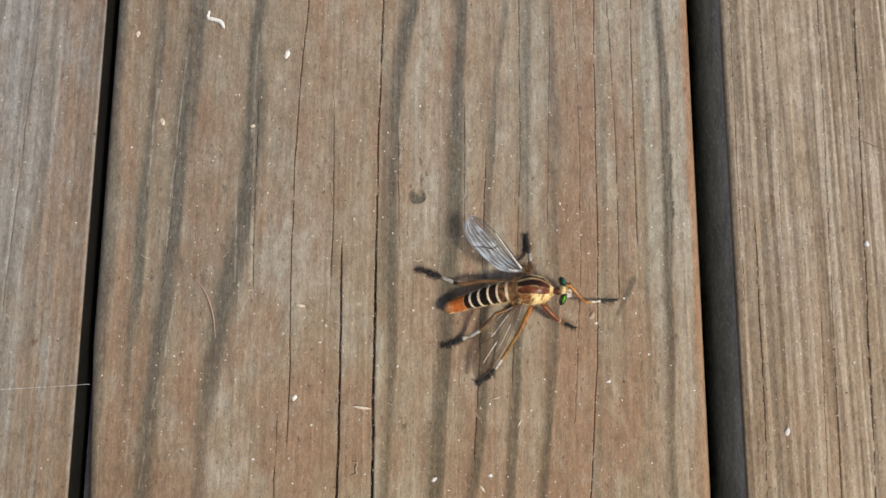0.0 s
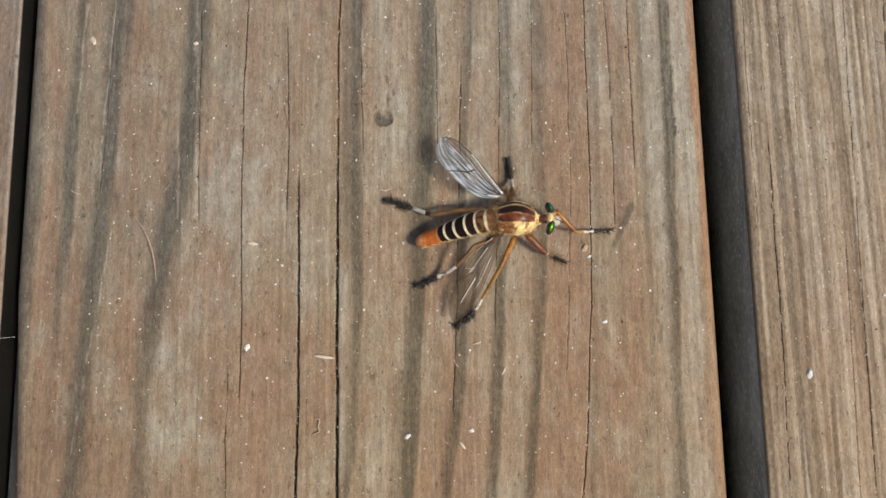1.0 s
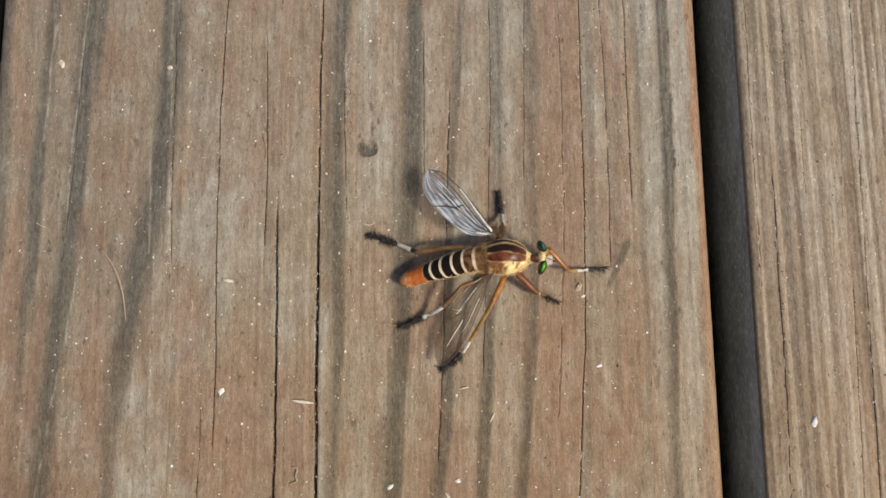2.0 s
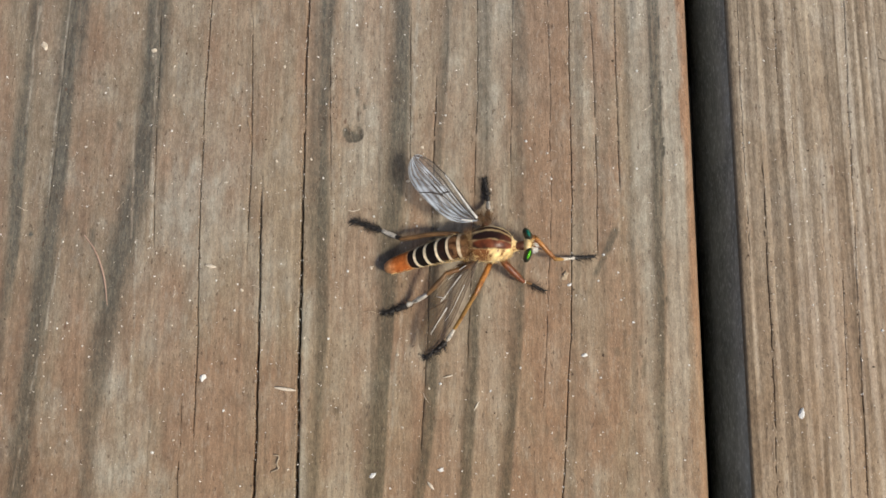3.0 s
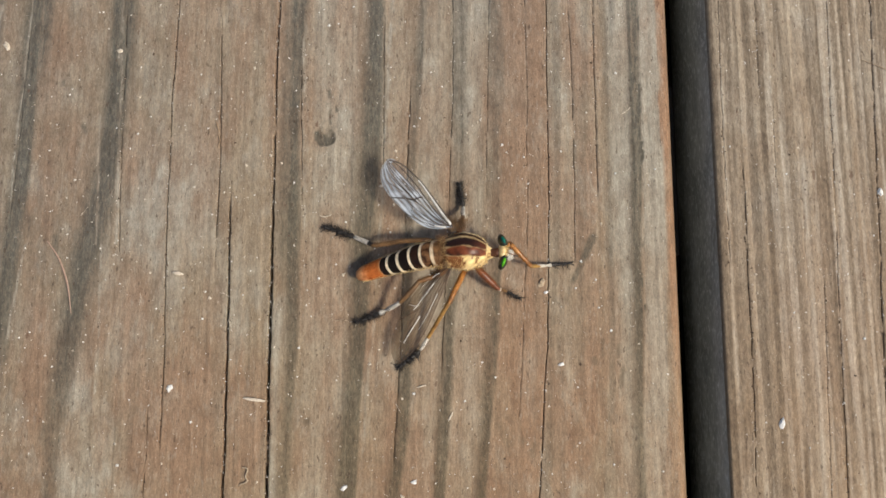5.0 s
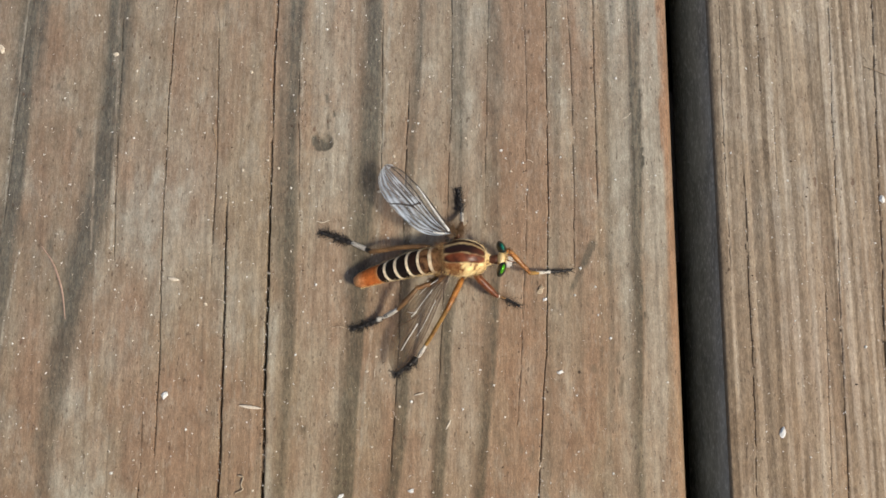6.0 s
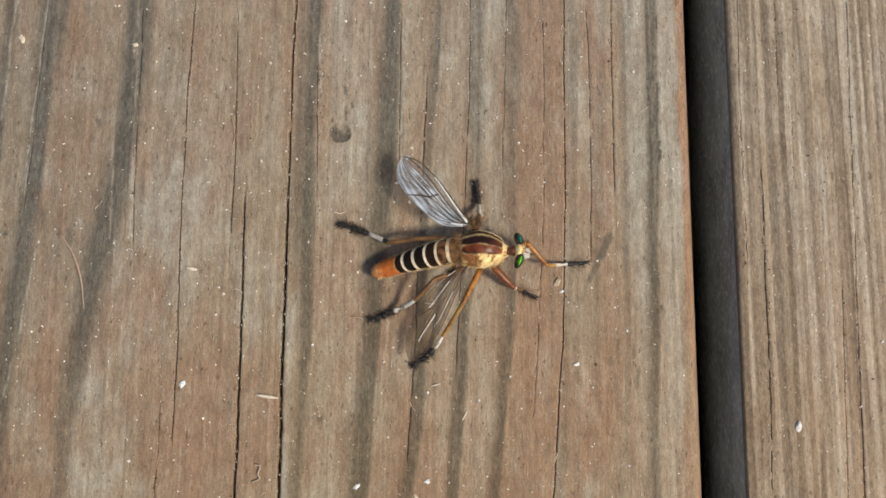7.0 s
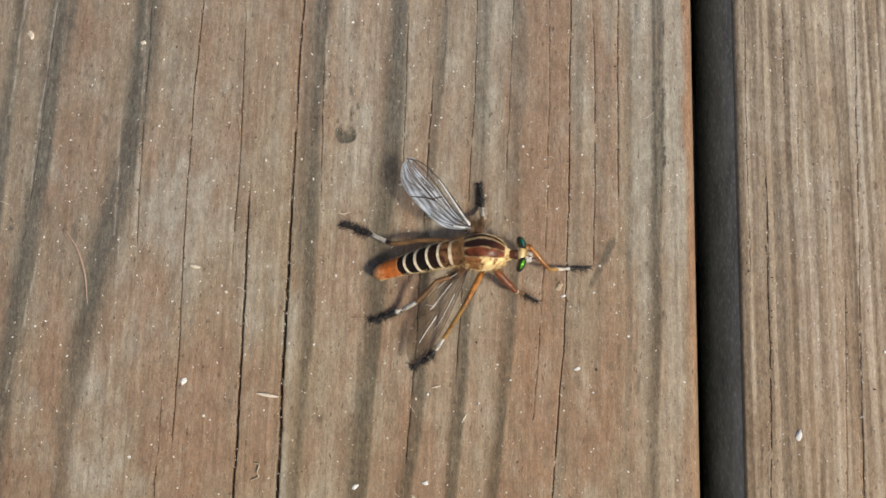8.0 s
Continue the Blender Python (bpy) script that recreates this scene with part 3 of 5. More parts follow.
RUST = chitin("red_brown_leg", (0.30, 0.090, 0.026), (0.095, 0.024, 0.009), 0.44, 420.0)
OCHRE = chitin("ochre_leg", (0.50, 0.29, 0.075), (0.17, 0.075, 0.018), 0.42, 420.0)
UMBER = chitin("dark_ochre_leg", (0.25, 0.135, 0.052), (0.060, 0.03, 0.012), 0.44, 420.0)
BRONZE = chitin("bronze_leg", (0.36, 0.18, 0.060), (0.095, 0.04, 0.014), 0.44, 420.0)
IVORY = chitin("ivory_shin", (0.76, 0.71, 0.62), (0.44, 0.39, 0.32), 0.4, 700.0)
GOLD = chitin("golden_pile", (0.96, 0.76, 0.40), (0.74, 0.48, 0.18), 0.35)
BROWN = chitin("brown_hair", (0.20, 0.10, 0.035), (0.09, 0.04, 0.015), 0.45)
NECK = chitin("red_brown_neck", (0.13, 0.045, 0.016), (0.05, 0.016, 0.006), 0.5)
BEARD_GLINT = chitin("white_beard_glint", (0.85, 0.83, 0.78), (0.65, 0.60, 0.52), 0.6)
EYE_GREEN = chitin("green_eye", (0.17, 0.64, 0.02), (0.05, 0.32, 0.02), 0.22, 2600.0, Metallic=0.45)
EYE_TEAL = chitin("teal_eye", (0.01, 0.27, 0.17), (0.005, 0.10, 0.08), 0.22, 2600.0, Metallic=0.45)
RIM = chitin("dark_eye_rim", (0.02, 0.03, 0.015), (0.01, 0.012, 0.008), 0.3)

WING = Mat("clear_wing")
wing_n = WING.noise((900.0, 900.0, 900.0), 4.0, 0.6)
WING.finish(WING.mix(1.0, WING.attr("tint").outputs["Color"], WING.mix(WING.band(wing_n, 0.3, 0.7), (0.8, 0.8, 0.8), (1.2, 1.2, 1.2)), "MULTIPLY"), 0.20, wing_n, 0.0003, 0.5, Specular_IOR_Level=1.0)
wing_clear = WING.node("ShaderNodeBsdfTransparent", Color=(0.90, 0.90, 0.89, 1.0))
wing_mix = WING.node("ShaderNodeMixShader")
WING.link(WING.attr("veil").outputs["Fac"], wing_mix.inputs[0])
WING.link(wing_clear.outputs[0], wing_mix.inputs[1])
WING.link(WING.b.outputs[0], wing_mix.inputs[2])
WING.link(wing_mix.outputs[0], WING.out.inputs[0])
WING = WING.m


# The wing without sky reflection; its dimmer look is put into this colour.
def dim_wing():
    m = Mat("wing_without_sky")
    n = m.noise((500.0, 500.0, 500.0), 4.0, 0.6)
    m.finish(m.mix(m.band(n, 0.3, 0.7), (0.07, 0.055, 0.042), (0.17, 0.14, 0.11)), 0.25, n, 0.0003, 0.5, Specular_IOR_Level=0.6)
    clear = m.node("ShaderNodeBsdfTransparent", Color=(0.86, 0.82, 0.77, 1.0))
    mix = m.node("ShaderNodeMixShader", Fac=0.24)
    m.link(clear.outputs[0], mix.inputs[1])
    m.link(m.b.outputs[0], mix.inputs[2])
    m.link(mix.outputs[0], m.out.inputs[0])
    return m.m


WING_DIM = dim_wing()


def spline(points, n):
    """n places on a smooth line through the points; extra columns (radii) go along."""
    p = np.array(points, float)
    p = np.vstack([2 * p[0] - p[1], p, 2 * p[-1] - p[-2]])
    out = []
    for t in np.linspace(0, len(points) - 1 - 1e-9, n):
        k, u = int(t), t - int(t)
        a, b, c, d = p[k : k + 4]
        out.append(0.5 * (2 * b + (c - a) * u + (2 * a - 5 * b + 4 * c - d) * u**2 + (3 * b - a - 3 * c + d) * u**3))
    return np.array(out)


def tube(points, rings=14, sides=12, flat=1.0, ends=True):
    """A limb through (x, y, z, radius) in millimetres with rounded ends; returns vertices in metres, faces, and the place along and round."""
    s = spline(points, rings)
    if ends:
        tip0, tip1 = s[0].copy(), s[-1].copy()
        d0, d1 = s[0, :3] - s[1, :3], s[-1, :3] - s[-2, :3]
        r0, r1 = s[0, 3], s[-1, 3]
        d0, d1 = d0 / np.linalg.norm(d0), d1 / np.linalg.norm(d1)
        add0 = [np.r_[tip0[:3] + d0 * r0 * a, r0 * b] for a, b in ((0.95, 0.12), (0.75, 0.6))]
        add1 = [np.r_[tip1[:3] + d1 * r1 * a, r1 * b] for a, b in ((0.75, 0.6), (0.95, 0.12))]
        s = np.vstack([add0, s, add1])
    verts, along, about = [], [], []
    for i in range(len(s)):
        a, b = s[max(i - 1, 0), :3], s[min(i + 1, len(s) - 1), :3]
        d = (b - a) / (np.linalg.norm(b - a) + 1e-9)
        up = np.array([0.0, 0.0, 1.0]) if abs(d[2]) < 0.95 else np.array([1.0, 0.0, 0.0])
        side = np.cross(up, d)
        side /= np.linalg.norm(side)
        over = np.cross(d, side)
        for k in range(sides):
            f = 2 * math.pi * k / sides
            verts.append((s[i, :3] + s[i, 3] * (math.sin(f) * side + flat * math.cos(f) * over)) * MM)
            along.append(i / (len(s) - 1))
            about.append(f)
    faces = [(i * sides + k, i * sides + (k + 1) % sides, (i + 1) * sides + (k + 1) % sides, (i + 1) * sides + k) for i in range(len(s) - 1) for k in range(sides)]
    faces += [tuple(range(sides - 1, -1, -1)), tuple((len(s) - 1) * sides + k for k in range(sides))]
    return verts, faces, np.array(along), np.array(about)


def ball(centre, radii, turn=(0, 0, 0), n=20, m=14):
    verts, faces = [], []
    r = Euler([radians(a) for a in turn]).to_matrix()
    for j in range(m + 1):
        th = math.pi * min(max(j / m, 0.004), 0.996)
        for i in range(n):
            ph = 2 * math.pi * i / n
            v = r @ Vector((radii[0] * math.sin(th) * math.cos(ph), radii[1] * math.sin(th) * math.sin(ph), radii[2] * math.cos(th)))
            verts.append(tuple((v + Vector(centre)) * MM))
    faces = [(j * n + i, (j + 1) * n + i, (j + 1) * n + (i + 1) % n, j * n + (i + 1) % n) for j in range(m) for i in range(n)]
    return verts, faces


def hairs(roots, ways, lengths, radius, bend=0.25, seed=1):
    """Thin tapered hairs, three-sided, as one mesh."""
    rnd = random.Random(seed)
    verts, faces = [], []
    for root, way, length in zip(roots, ways, lengths):
        root, way = Vector(root), Vector(way).normalized()
        side = way.cross(Vector((rnd.uniform(-1, 1), rnd.uniform(-1, 1), rnd.uniform(-1, 1)))).normalized()
        over = way.cross(side)
        base = len(verts)
        for u, w in ((0.0, 1.0), (0.5, 0.75), (1.0, 0.12)):
            c = root + way * length * u + side * bend * length * u * u
            for k in range(3):
                f = 2.0944 * k
                verts.append(tuple((c + (side * math.cos(f) + over * math.sin(f)) * radius * w) * MM))
        for j in range(2):
            faces += [(base + 3 * j + k, base + 3 * j + (k + 1) % 3, base + 3 * j + 3 + (k + 1) % 3, base + 3 * j + 3 + k) for k in range(3)]
        faces.append((base + 6, base + 7, base + 8))
    return verts, faces


def limb_hairs(points, count, length, radius, seed, lean=0.5):
    """Bristles all round a limb, leaning towards its tip."""
    rnd = random.Random(seed)
    s = spline(points, 40)
    roots, ways, lengths = [], [], []
    for _ in range(count):
        k = rnd.randrange(1, 39)
        d = Vector(s[k + 1, :3] - s[k - 1, :3]).normalized()
        out = d.cross(Vector((rnd.gauss(0, 1), rnd.gauss(0, 1), rnd.gauss(0, 1)))).normalized()
        root = Vector(s[k, :3]) + out * s[k, 3] * 0.8
        way = out + d * lean * rnd.uniform(0.4, 1.6)
        tall = length * rnd.uniform(0.55, 1.15)
        low = root.z + way.normalized().z * tall
        if low < 0.12:
            way.z += (0.12 - low) / tall * 1.4
        roots.append(root), ways.append(way), lengths.append(tall)
    return hairs(roots, ways, lengths, radius, 0.2, seed)


FLY_AT = (0.028, -0.002, 0.0)
fly = tagged(new("robber_fly"), "orange robber fly with black bands resting on brown plank", "fly")
fly.location = FLY_AT

# thorax: an arched tube whose shield is striped; the shield leans to the fly's left
LEAN = 20.0
thorax_axis = [(-2.7, -0.55, 5.9, 1.9), (-1.2, -0.45, 6.1, 2.85), (1.0, -0.35, 6.15, 3.25), (3.2, -0.5, 6.1, 3.0), (4.9, -0.7, 6.1, 2.1), (5.6, -0.75, 6.1, 1.3)]
v, f, along, about = tube(thorax_axis, 90, 150, 1.0)
centres = np.array([thorax_axis[0][:3], thorax_axis[-1][:3]])
lumpy = []
for p, a, q in zip(v, along, about):
    q = (math.degrees(q) + 180) % 360 - 180 - LEAN
    p = Vector(p)
    c = Vector(centres[0] * (1 - a) + centres[1] * a) * MM
    flank = min(1.0, max(0.0, (abs(q - 2) - 42) / 14))
    k = noise.noise(p * 480.0) * 0.8 + noise.noise(p * 1500.0) * 0.2
    lumpy.append(tuple(p + (p - c) * (0.02 * k + flank * (0.06 * k - 0.01) - 0.035 * flank * (1 - flank) * 4)))
v = lumpy
cream, umber, red, gold, bare = (np.array(c) for c in ((0.46, 0.325, 0.165), (0.022, 0.008, 0.004), (0.110, 0.028, 0.009), (0.97, 0.72, 0.33), (0.22, 0.085, 0.026)))


def blend(a, b, share):
    share = min(1.0, max(0.0, share))
    return a * (1 - share) + b * share


tints = []
for p, a, q in zip(v, along, about):
    q = (math.degrees(q) + 180) % 360 - 180 - LEAN
    x = 8.4 * a - 2.7
    p = Vector(p)
    grain = noise.noise(p * 3800.0)
    u = q + 4.0 * noise.noise(Vector((x * 0.5, q * 0.03, 7.0))) + 1.0 * noise.noise(p * 2000.0) + 1.2 * grain
    k = noise.noise(p * 520.0) * 0.65 + noise.noise(p * 1700.0) * 0.4
    side = blend(bare, gold * (0.98 + 0.35 * k), (k + 0.16 + 0.6 * (a - 0.4)) / 0.20)
    side = blend(side, bare * (1.4 + 0.8 * k), 0.75 * min((-q - 76) / 20, (0.5 - a) / 0.2))
    dorsum = cream * (0.95 + 0.5 * k + 0.15 * grain)
    taper = 1.0 - 0.60 * max(0.0, (abs(a - 0.48) - 0.20) / 0.2) ** 1.5
    inner = min((a - 0.14 - 0.04 * k) / 0.05, (0.85 - a + 0.05 * k) / 0.04)
    glow = max(0.0, (a - 0.50) / 0.3)
    for mid, wide, tone in ((1.5, 15.2, umber + red * 0.8 * glow), (-28.7, 15.0, red * (1.0 + 1.5 * k + 0.8 * glow)), (33.0, 8.6, umber * 1.7), (47, 3.5, umber * 3.0)):
        broken = 5.0 * max(0.0, noise.noise(Vector((x * 1.3, mid * 0.2, 2.0))) - 0.12)
        dorsum = blend(dorsum, tone, min((wide * taper - broken * 1.3 - abs(u - mid)) / 5.0 + 0.5, inner))
    tone = blend(side, dorsum, min((48 - abs(u - 2)) / 5.0 + 0.5, (a - 0.08) / 0.03, (0.87 - a) / 0.03))
    tints.append(np.clip(blend(np.array((0.20, 0.10, 0.04)) * (1 + grain), tone, (a - 0.12 - 0.05 * k) / 0.06), 0.004, 0.95))
part("thorax", tint_mesh(mesh_of("thorax", v, f), np.array(tints)), SHELL, fly, "striped red-brown thorax with golden sides")
rnd = random.Random(5)
thorax_line = spline(thorax_axis, 44)
roots, ways, lengths = [], [], []
for _ in range(3600):
    k = rnd.randrange(len(v))
    c = thorax_line[min(43, int(along[k] * 43))]
    out = Vector(v[k]) / MM - Vector(c[:3])
    if out.length > 0.5 and ((math.degrees(about[k]) + 180) % 360 - 180 - LEAN < -42 or (math.degrees(about[k]) + 180) % 360 - 180 - LEAN > 72) or (out.length > 0.5 and along[k] < 0.16):
        roots.append(Vector(v[k]) / MM), ways.append(out.normalized() + Vector((rnd.uniform(-0.9, 0.3), rnd.uniform(-0.5, 0.5), rnd.uniform(-0.4, 0.4)))), lengths.append(rnd.uniform(0.2, 0.8))
part("fuzz", hairs(roots, ways, lengths, 0.013, 0.3, 8), GOLD, fly, "short golden fuzz")

rnd = random.Random(6)
nape = [(-2.4 + rnd.uniform(-0.9, 1.1), rnd.uniform(-3.1, 1.9)) for _ in range(420)]
part("fuzz", hairs([(x, y, 6.0 + 2.3 * math.sqrt(max(0.05, 1 - ((y + 0.6) / 2.7) ** 2))) for x, y in nape], [(rnd.uniform(-1.0, 0.1), 0.35 * (y + 0.6) + rnd.uniform(-0.4, 0.4), rnd.uniform(0.2, 0.9)) for x, y in nape], [rnd.uniform(0.4, 1.3) for _ in nape], 0.022, 0.35, 18), BRONZE, fly, "brown hairs behind the shield")

# abdomen: seven overlapping segments, black with bowed pale hind rims, the last one orange and blunt
spine = spline([(-2.2, -0.7, 6.0, 2.20), (-4.8, -1.05, 5.9, 2.32), (-8.0, -1.65, 5.2, 2.25), (-12.6, -2.85, 3.9, 1.82), (-15.4, -3.7, 3.0, 1.58), (-16.75, -4.1, 2.6, 1.42)], 241)
run = np.r_[0.0, np.cumsum(np.linalg.norm(np.diff(spine[:, :3], axis=0), axis=1))]
CUTS = (0.0, 2.2, 4.0, 6.0, 8.2, 10.2, 11.8, float(run[-1]))
SHADES = ((0.130, 0.058, 0.023), (0.060, 0.024, 0.010), (0.020, 0.009, 0.005), (0.010, 0.006, 0.004), (0.009, 0.006, 0.004), (0.013, 0.007, 0.005))
tailwards = Vector(spine[-1, :3] - spine[0, :3]).normalized()
for n in range(7):
    rows = []
    for k in range(9):
        at = min(CUTS[n] + (CUTS[n + 1] - CUTS[n] + (0.22 if n < 6 else 0.0)) * k / 8, run[-1])
        p = [float(np.interp(at, run, spine[:, c])) for c in range(4)]
        rows.append((*p[:3], p[3] * (0.955 + 0.05 * k / 8 if n < 6 else 0.985)))
    v, f, along, about = tube(rows, 34, 64, 0.92, ends=n == 6)
    bowed, tints = [], []
    for p, a, q in zip(v, along, about):
        q = (math.degrees(q) + 180) % 360 - 180 - 10
        p = Vector(p)
        if n < 6 or a < 0.3:
            p = p - tailwards * (0.95 * (1 - math.cos(math.radians(q))) * MM) * min(1.0, n + a) * (1.0 if n < 6 else 1 - a / 0.3)
        bowed.append(tuple(p))
        k = noise.noise(p * 1100.0) * 0.6 + noise.noise(p * 3000.0) * 0.5
        if n == 6:
            tone = np.array((0.44, 0.122, 0.028)) * (1.1 - 0.25 * a + 0.35 * k)
            tone = blend(tone, np.array((0.66, 0.36, 0.17)), (a - 0.62 + 0.25 * k) / 0.35 * 0.6)
        else:
            pale = np.array((0.76, 0.65, 0.46)) * (1 + 0.4 * k)
            dark = np.array(SHADES[n]) * (1 + (1.2 if n < 3 else 0.5) * k)
            inside = 1.0 - (abs(a - 0.385) / (0.405 + 0.03 * k)) ** 3.5 - (abs(q) / (84.0 + 6 * k)) ** 5.0
            tone = blend(pale, dark, inside / 0.35 + 0.35)
            if n < 2:
                tone = blend(tone, np.array((0.30, 0.16, 0.07)), 0.45 + 0.8 * k - 0.25 * n)
            if n == 5 and a > 0.7:
                tone = blend(tone, np.array((0.46, 0.16, 0.04)), (a - 0.7) / 0.15)
        tints.append(np.clip(tone, 0.004, 0.95))
    part("abdomen_segment", tint_mesh(mesh_of("abdomen_segment", bowed, f), np.array(tints)), BAND, fly, "orange tip segment" if n == 6 else "dark segment with a pale hind rim")
rnd = random.Random(9)
roots, ways, lengths = [], [], []
for _ in range(1500):
    k = int(4 + 232 * rnd.random() ** 1.6)
    f0 = rnd.choice((-1, 1)) * rnd.uniform(1.15, 1.9)
    out = Vector((0.0, -math.sin(f0), math.cos(f0)))
    roots.append(Vector(spine[k, :3]) + out * spine[k, 3] * 0.96), ways.append(out * 0.8 + Vector((-0.8, -0.2 + rnd.uniform(-0.3, 0.3), rnd.uniform(-0.2, 0.2)))), lengths.append(rnd.uniform(0.2, 0.65) * (1.3 - k / 340))
part("fuzz", hairs(roots, ways, lengths, 0.012, 0.3, 11), GOLD, fly, "fine pale fuzz")

# head: face between two bulging eyes on a short neck
v, f, _, _ = tube([(5.2, -0.75, 6.2, 0.95), (6.4, -0.75, 6.5, 0.75), (7.3, -0.75, 6.7, 0.9)], 10, 16)
part("neck", (v, f), NECK, fly)
head = part("head", ball((8.2, -0.75, 6.9), (0.85, 1.5, 1.35)), GOLD, fly, "golden face")
for y, ry, lean, swing, material, label in ((1.15, 0.94, -14, 24, EYE_TEAL, "glossy teal compound eye"), (-2.5, 1.12, 14, -20, EYE_GREEN, "glossy green compound eye")):
    part("eye", ball((8.22, y, 7.35), (0.46, ry, 1.3), (lean, 0, swing), 28, 20), material, head, label)
    part("eye_rim", ball((8.14, y + 0.02, 7.1), (0.76, ry + 0.42, 1.34), (lean, 0, swing), 24, 16), RIM, head)
rnd = random.Random(12)
part("beard", hairs([(9.0 + rnd.uniform(-0.2, 0.4), -1.25 + rnd.gauss(0, 0.32), 7.3 + rnd.uniform(-0.4, 0.7)) for _ in range(420)], [(1, rnd.uniform(-0.6, 0.6), rnd.uniform(-0.5, 0.7)) for _ in range(420)], [rnd.uniform(0.4, 0.85) for _ in range(420)], 0.075, 0.2, 13), BEARD_GLINT, head, "tuft of white bristles")
part("face_fuzz", hairs([(8.6 + rnd.uniform(-0.3, 0.4), -0.75 + rnd.uniform(-0.9, 0.9), 7.9 + rnd.uniform(-0.6, 0.25)) for _ in range(220)], [(1, rnd.uniform(-0.6, 0.6), rnd.uniform(0.1, 1.0)) for _ in range(220)], [rnd.uniform(0.2, 0.55) for _ in range(220)], 0.03, 0.2, 14), GOLD, head)
v, f, _, _ = tube([(9.2, -1.15, 6.1, 0.26), (10.1, -1.2, 5.8, 0.20), (11.0, -1.25, 5.5, 0.09)], 8, 10)
part("proboscis", (v, f), BLACK, head)
for s in (-1, 1):
    v, f, _, _ = tube([(8.9, -0.75 + 0.25 * s, 7.9, 0.10), (9.5, -0.75 + 0.5 * s, 8.3, 0.09), (10.3, -0.75 + 0.75 * s, 8.5, 0.03)], 8, 8)
    part("antenna", (v, f), RUST, head)


def fly_leg(name, femur, tibia, tarsus, mats, seed, bristles=70):
    """One leg: thigh, shin and a bristly foot of several joints; points as (x, y, z, radius) in millimetres."""
    femur = [(*p[:3], p[3] * 0.84) for p in femur]
    v, f, _, _ = tube(femur, 18, 14)
    leg = part(name, (v, f), mats[0], fly)
    for n, (points, material) in enumerate(tibia):
        v, f, _, _ = tube(points, 14, 12)
        part("shin", (v, f), material, leg, "ivory shin end" if material is IVORY else "")
    s = spline(tarsus, 6)
    for n in range(5):
        a, b = s[n], s[n + 1]
        mid = 0.5 * (a + b)
        rows = [np.r_[a[:3], a[3] * 0.5], np.r_[mid[:3], mid[3] * 1.15], np.r_[b[:3] * 0.88 + a[:3] * 0.12, b[3] * 1.6]]
        v, f, _, _ = tube(rows, 7, 10)
        part("foot_joint", (v, f), IVORY if n < mats[1] else BLACK, leg)
    end, back = Vector(s[-1, :3]), Vector(s[-1, :3] - s[-2, :3]).normalized()
    across = back.cross(Vector((0, 0, 1))).normalized()
    for q in (-1, 1):
        v, f, _, _ = tube([(*end, 0.09), (*(end + back * 0.35 + across * 0.28 * q + Vector((0, 0, 0.08))), 0.07), (*(end + back * 0.6 + across * 0.3 * q + Vector((0, 0, -0.08))), 0.02)], 6, 6)
        part("claw", (v, f), BLACK, leg)
    part("bristle", limb_hairs(tarsus, int(bristles * 0.95), 1.5, 0.050, seed, 0.9), BLACK, leg, "black foot bristles")
    part("bristle", limb_hairs(tibia[-1][0], bristles // 9, 0.9, 0.034, seed + 50, 0.9), BLACK, leg)
    part("hair", limb_hairs(femur, 300, 0.7, 0.024, seed + 90, 0.8), BROWN, leg)
    return leg


for x, y, z, r in ((-3.0, -3.3, 4.9, 0.45), (-3.7, -4.1, 4.4, 0.36), (1.7, -3.3, 4.8, 0.50), (4.0, -2.9, 5.2, 0.60)):
    hip = part("hip", ball((x, y, z), (r * 1.4, r, r * 1.1), (0, 0, 25), 14, 10), GOLD, fly, "pale golden hip")
    part("hip_hair", hairs([(x + rnd.gauss(0, 0.5), y + rnd.gauss(0, 0.35), z + 0.7 * r) for _ in range(110)], [(rnd.uniform(-0.8, 0.5), rnd.uniform(-1, 0.2), rnd.uniform(-0.1, 0.6)) for _ in range(110)], [rnd.uniform(0.5, 1.3) for _ in range(110)], 0.026, 0.3, int(40 + 10 * x)), BRONZE, hip)


fly_leg("fore_leg", [(6.6, -0.9, 4.6, 0.42), (9.2, 0.75, 5.6, 0.46), (9.6, 0.9, 5.6, 0.46), (11.4, -0.8, 5.0, 0.52), (13.4, -2.75, 4.0, 0.38)],
        [([(13.5, -2.85, 3.9, 0.36), (14.4, -2.78, 3.3, 0.33), (15.2, -2.68, 2.7, 0.31)], OCHRE), ([(14.7, -2.72, 3.05, 0.33), (15.6, -2.62, 2.4, 0.31), (16.4, -2.5, 1.85, 0.28)], IVORY)],
        [(16.5, -2.45, 1.8, 0.24), (18.8, -2.2, 0.8, 0.22), (21.4, -1.9, 0.32, 0.17)], (AMBER, 1), 21, 46)
fly_leg("fore_leg", [(3.7, -3.1, 4.6, 0.55), (4.6, -4.1, 4.3, 0.75), (6.2, -5.6, 3.6, 0.74), (7.7, -6.9, 2.9, 0.45)],
        [([(7.7, -6.9, 2.7, 0.36), (8.0, -6.9, 2.3, 0.34)], IVORY), ([(7.9, -6.9, 2.4, 0.32), (8.5, -6.95, 1.7, 0.30), (9.3, -7.1, 0.95, 0.26)], UMBER)],
        [(9.3, -7.1, 0.9, 0.24), (10.5, -7.7, 0.45, 0.21), (11.9, -8.4, 0.32, 0.16)], (RUST, 0), 22, 45)
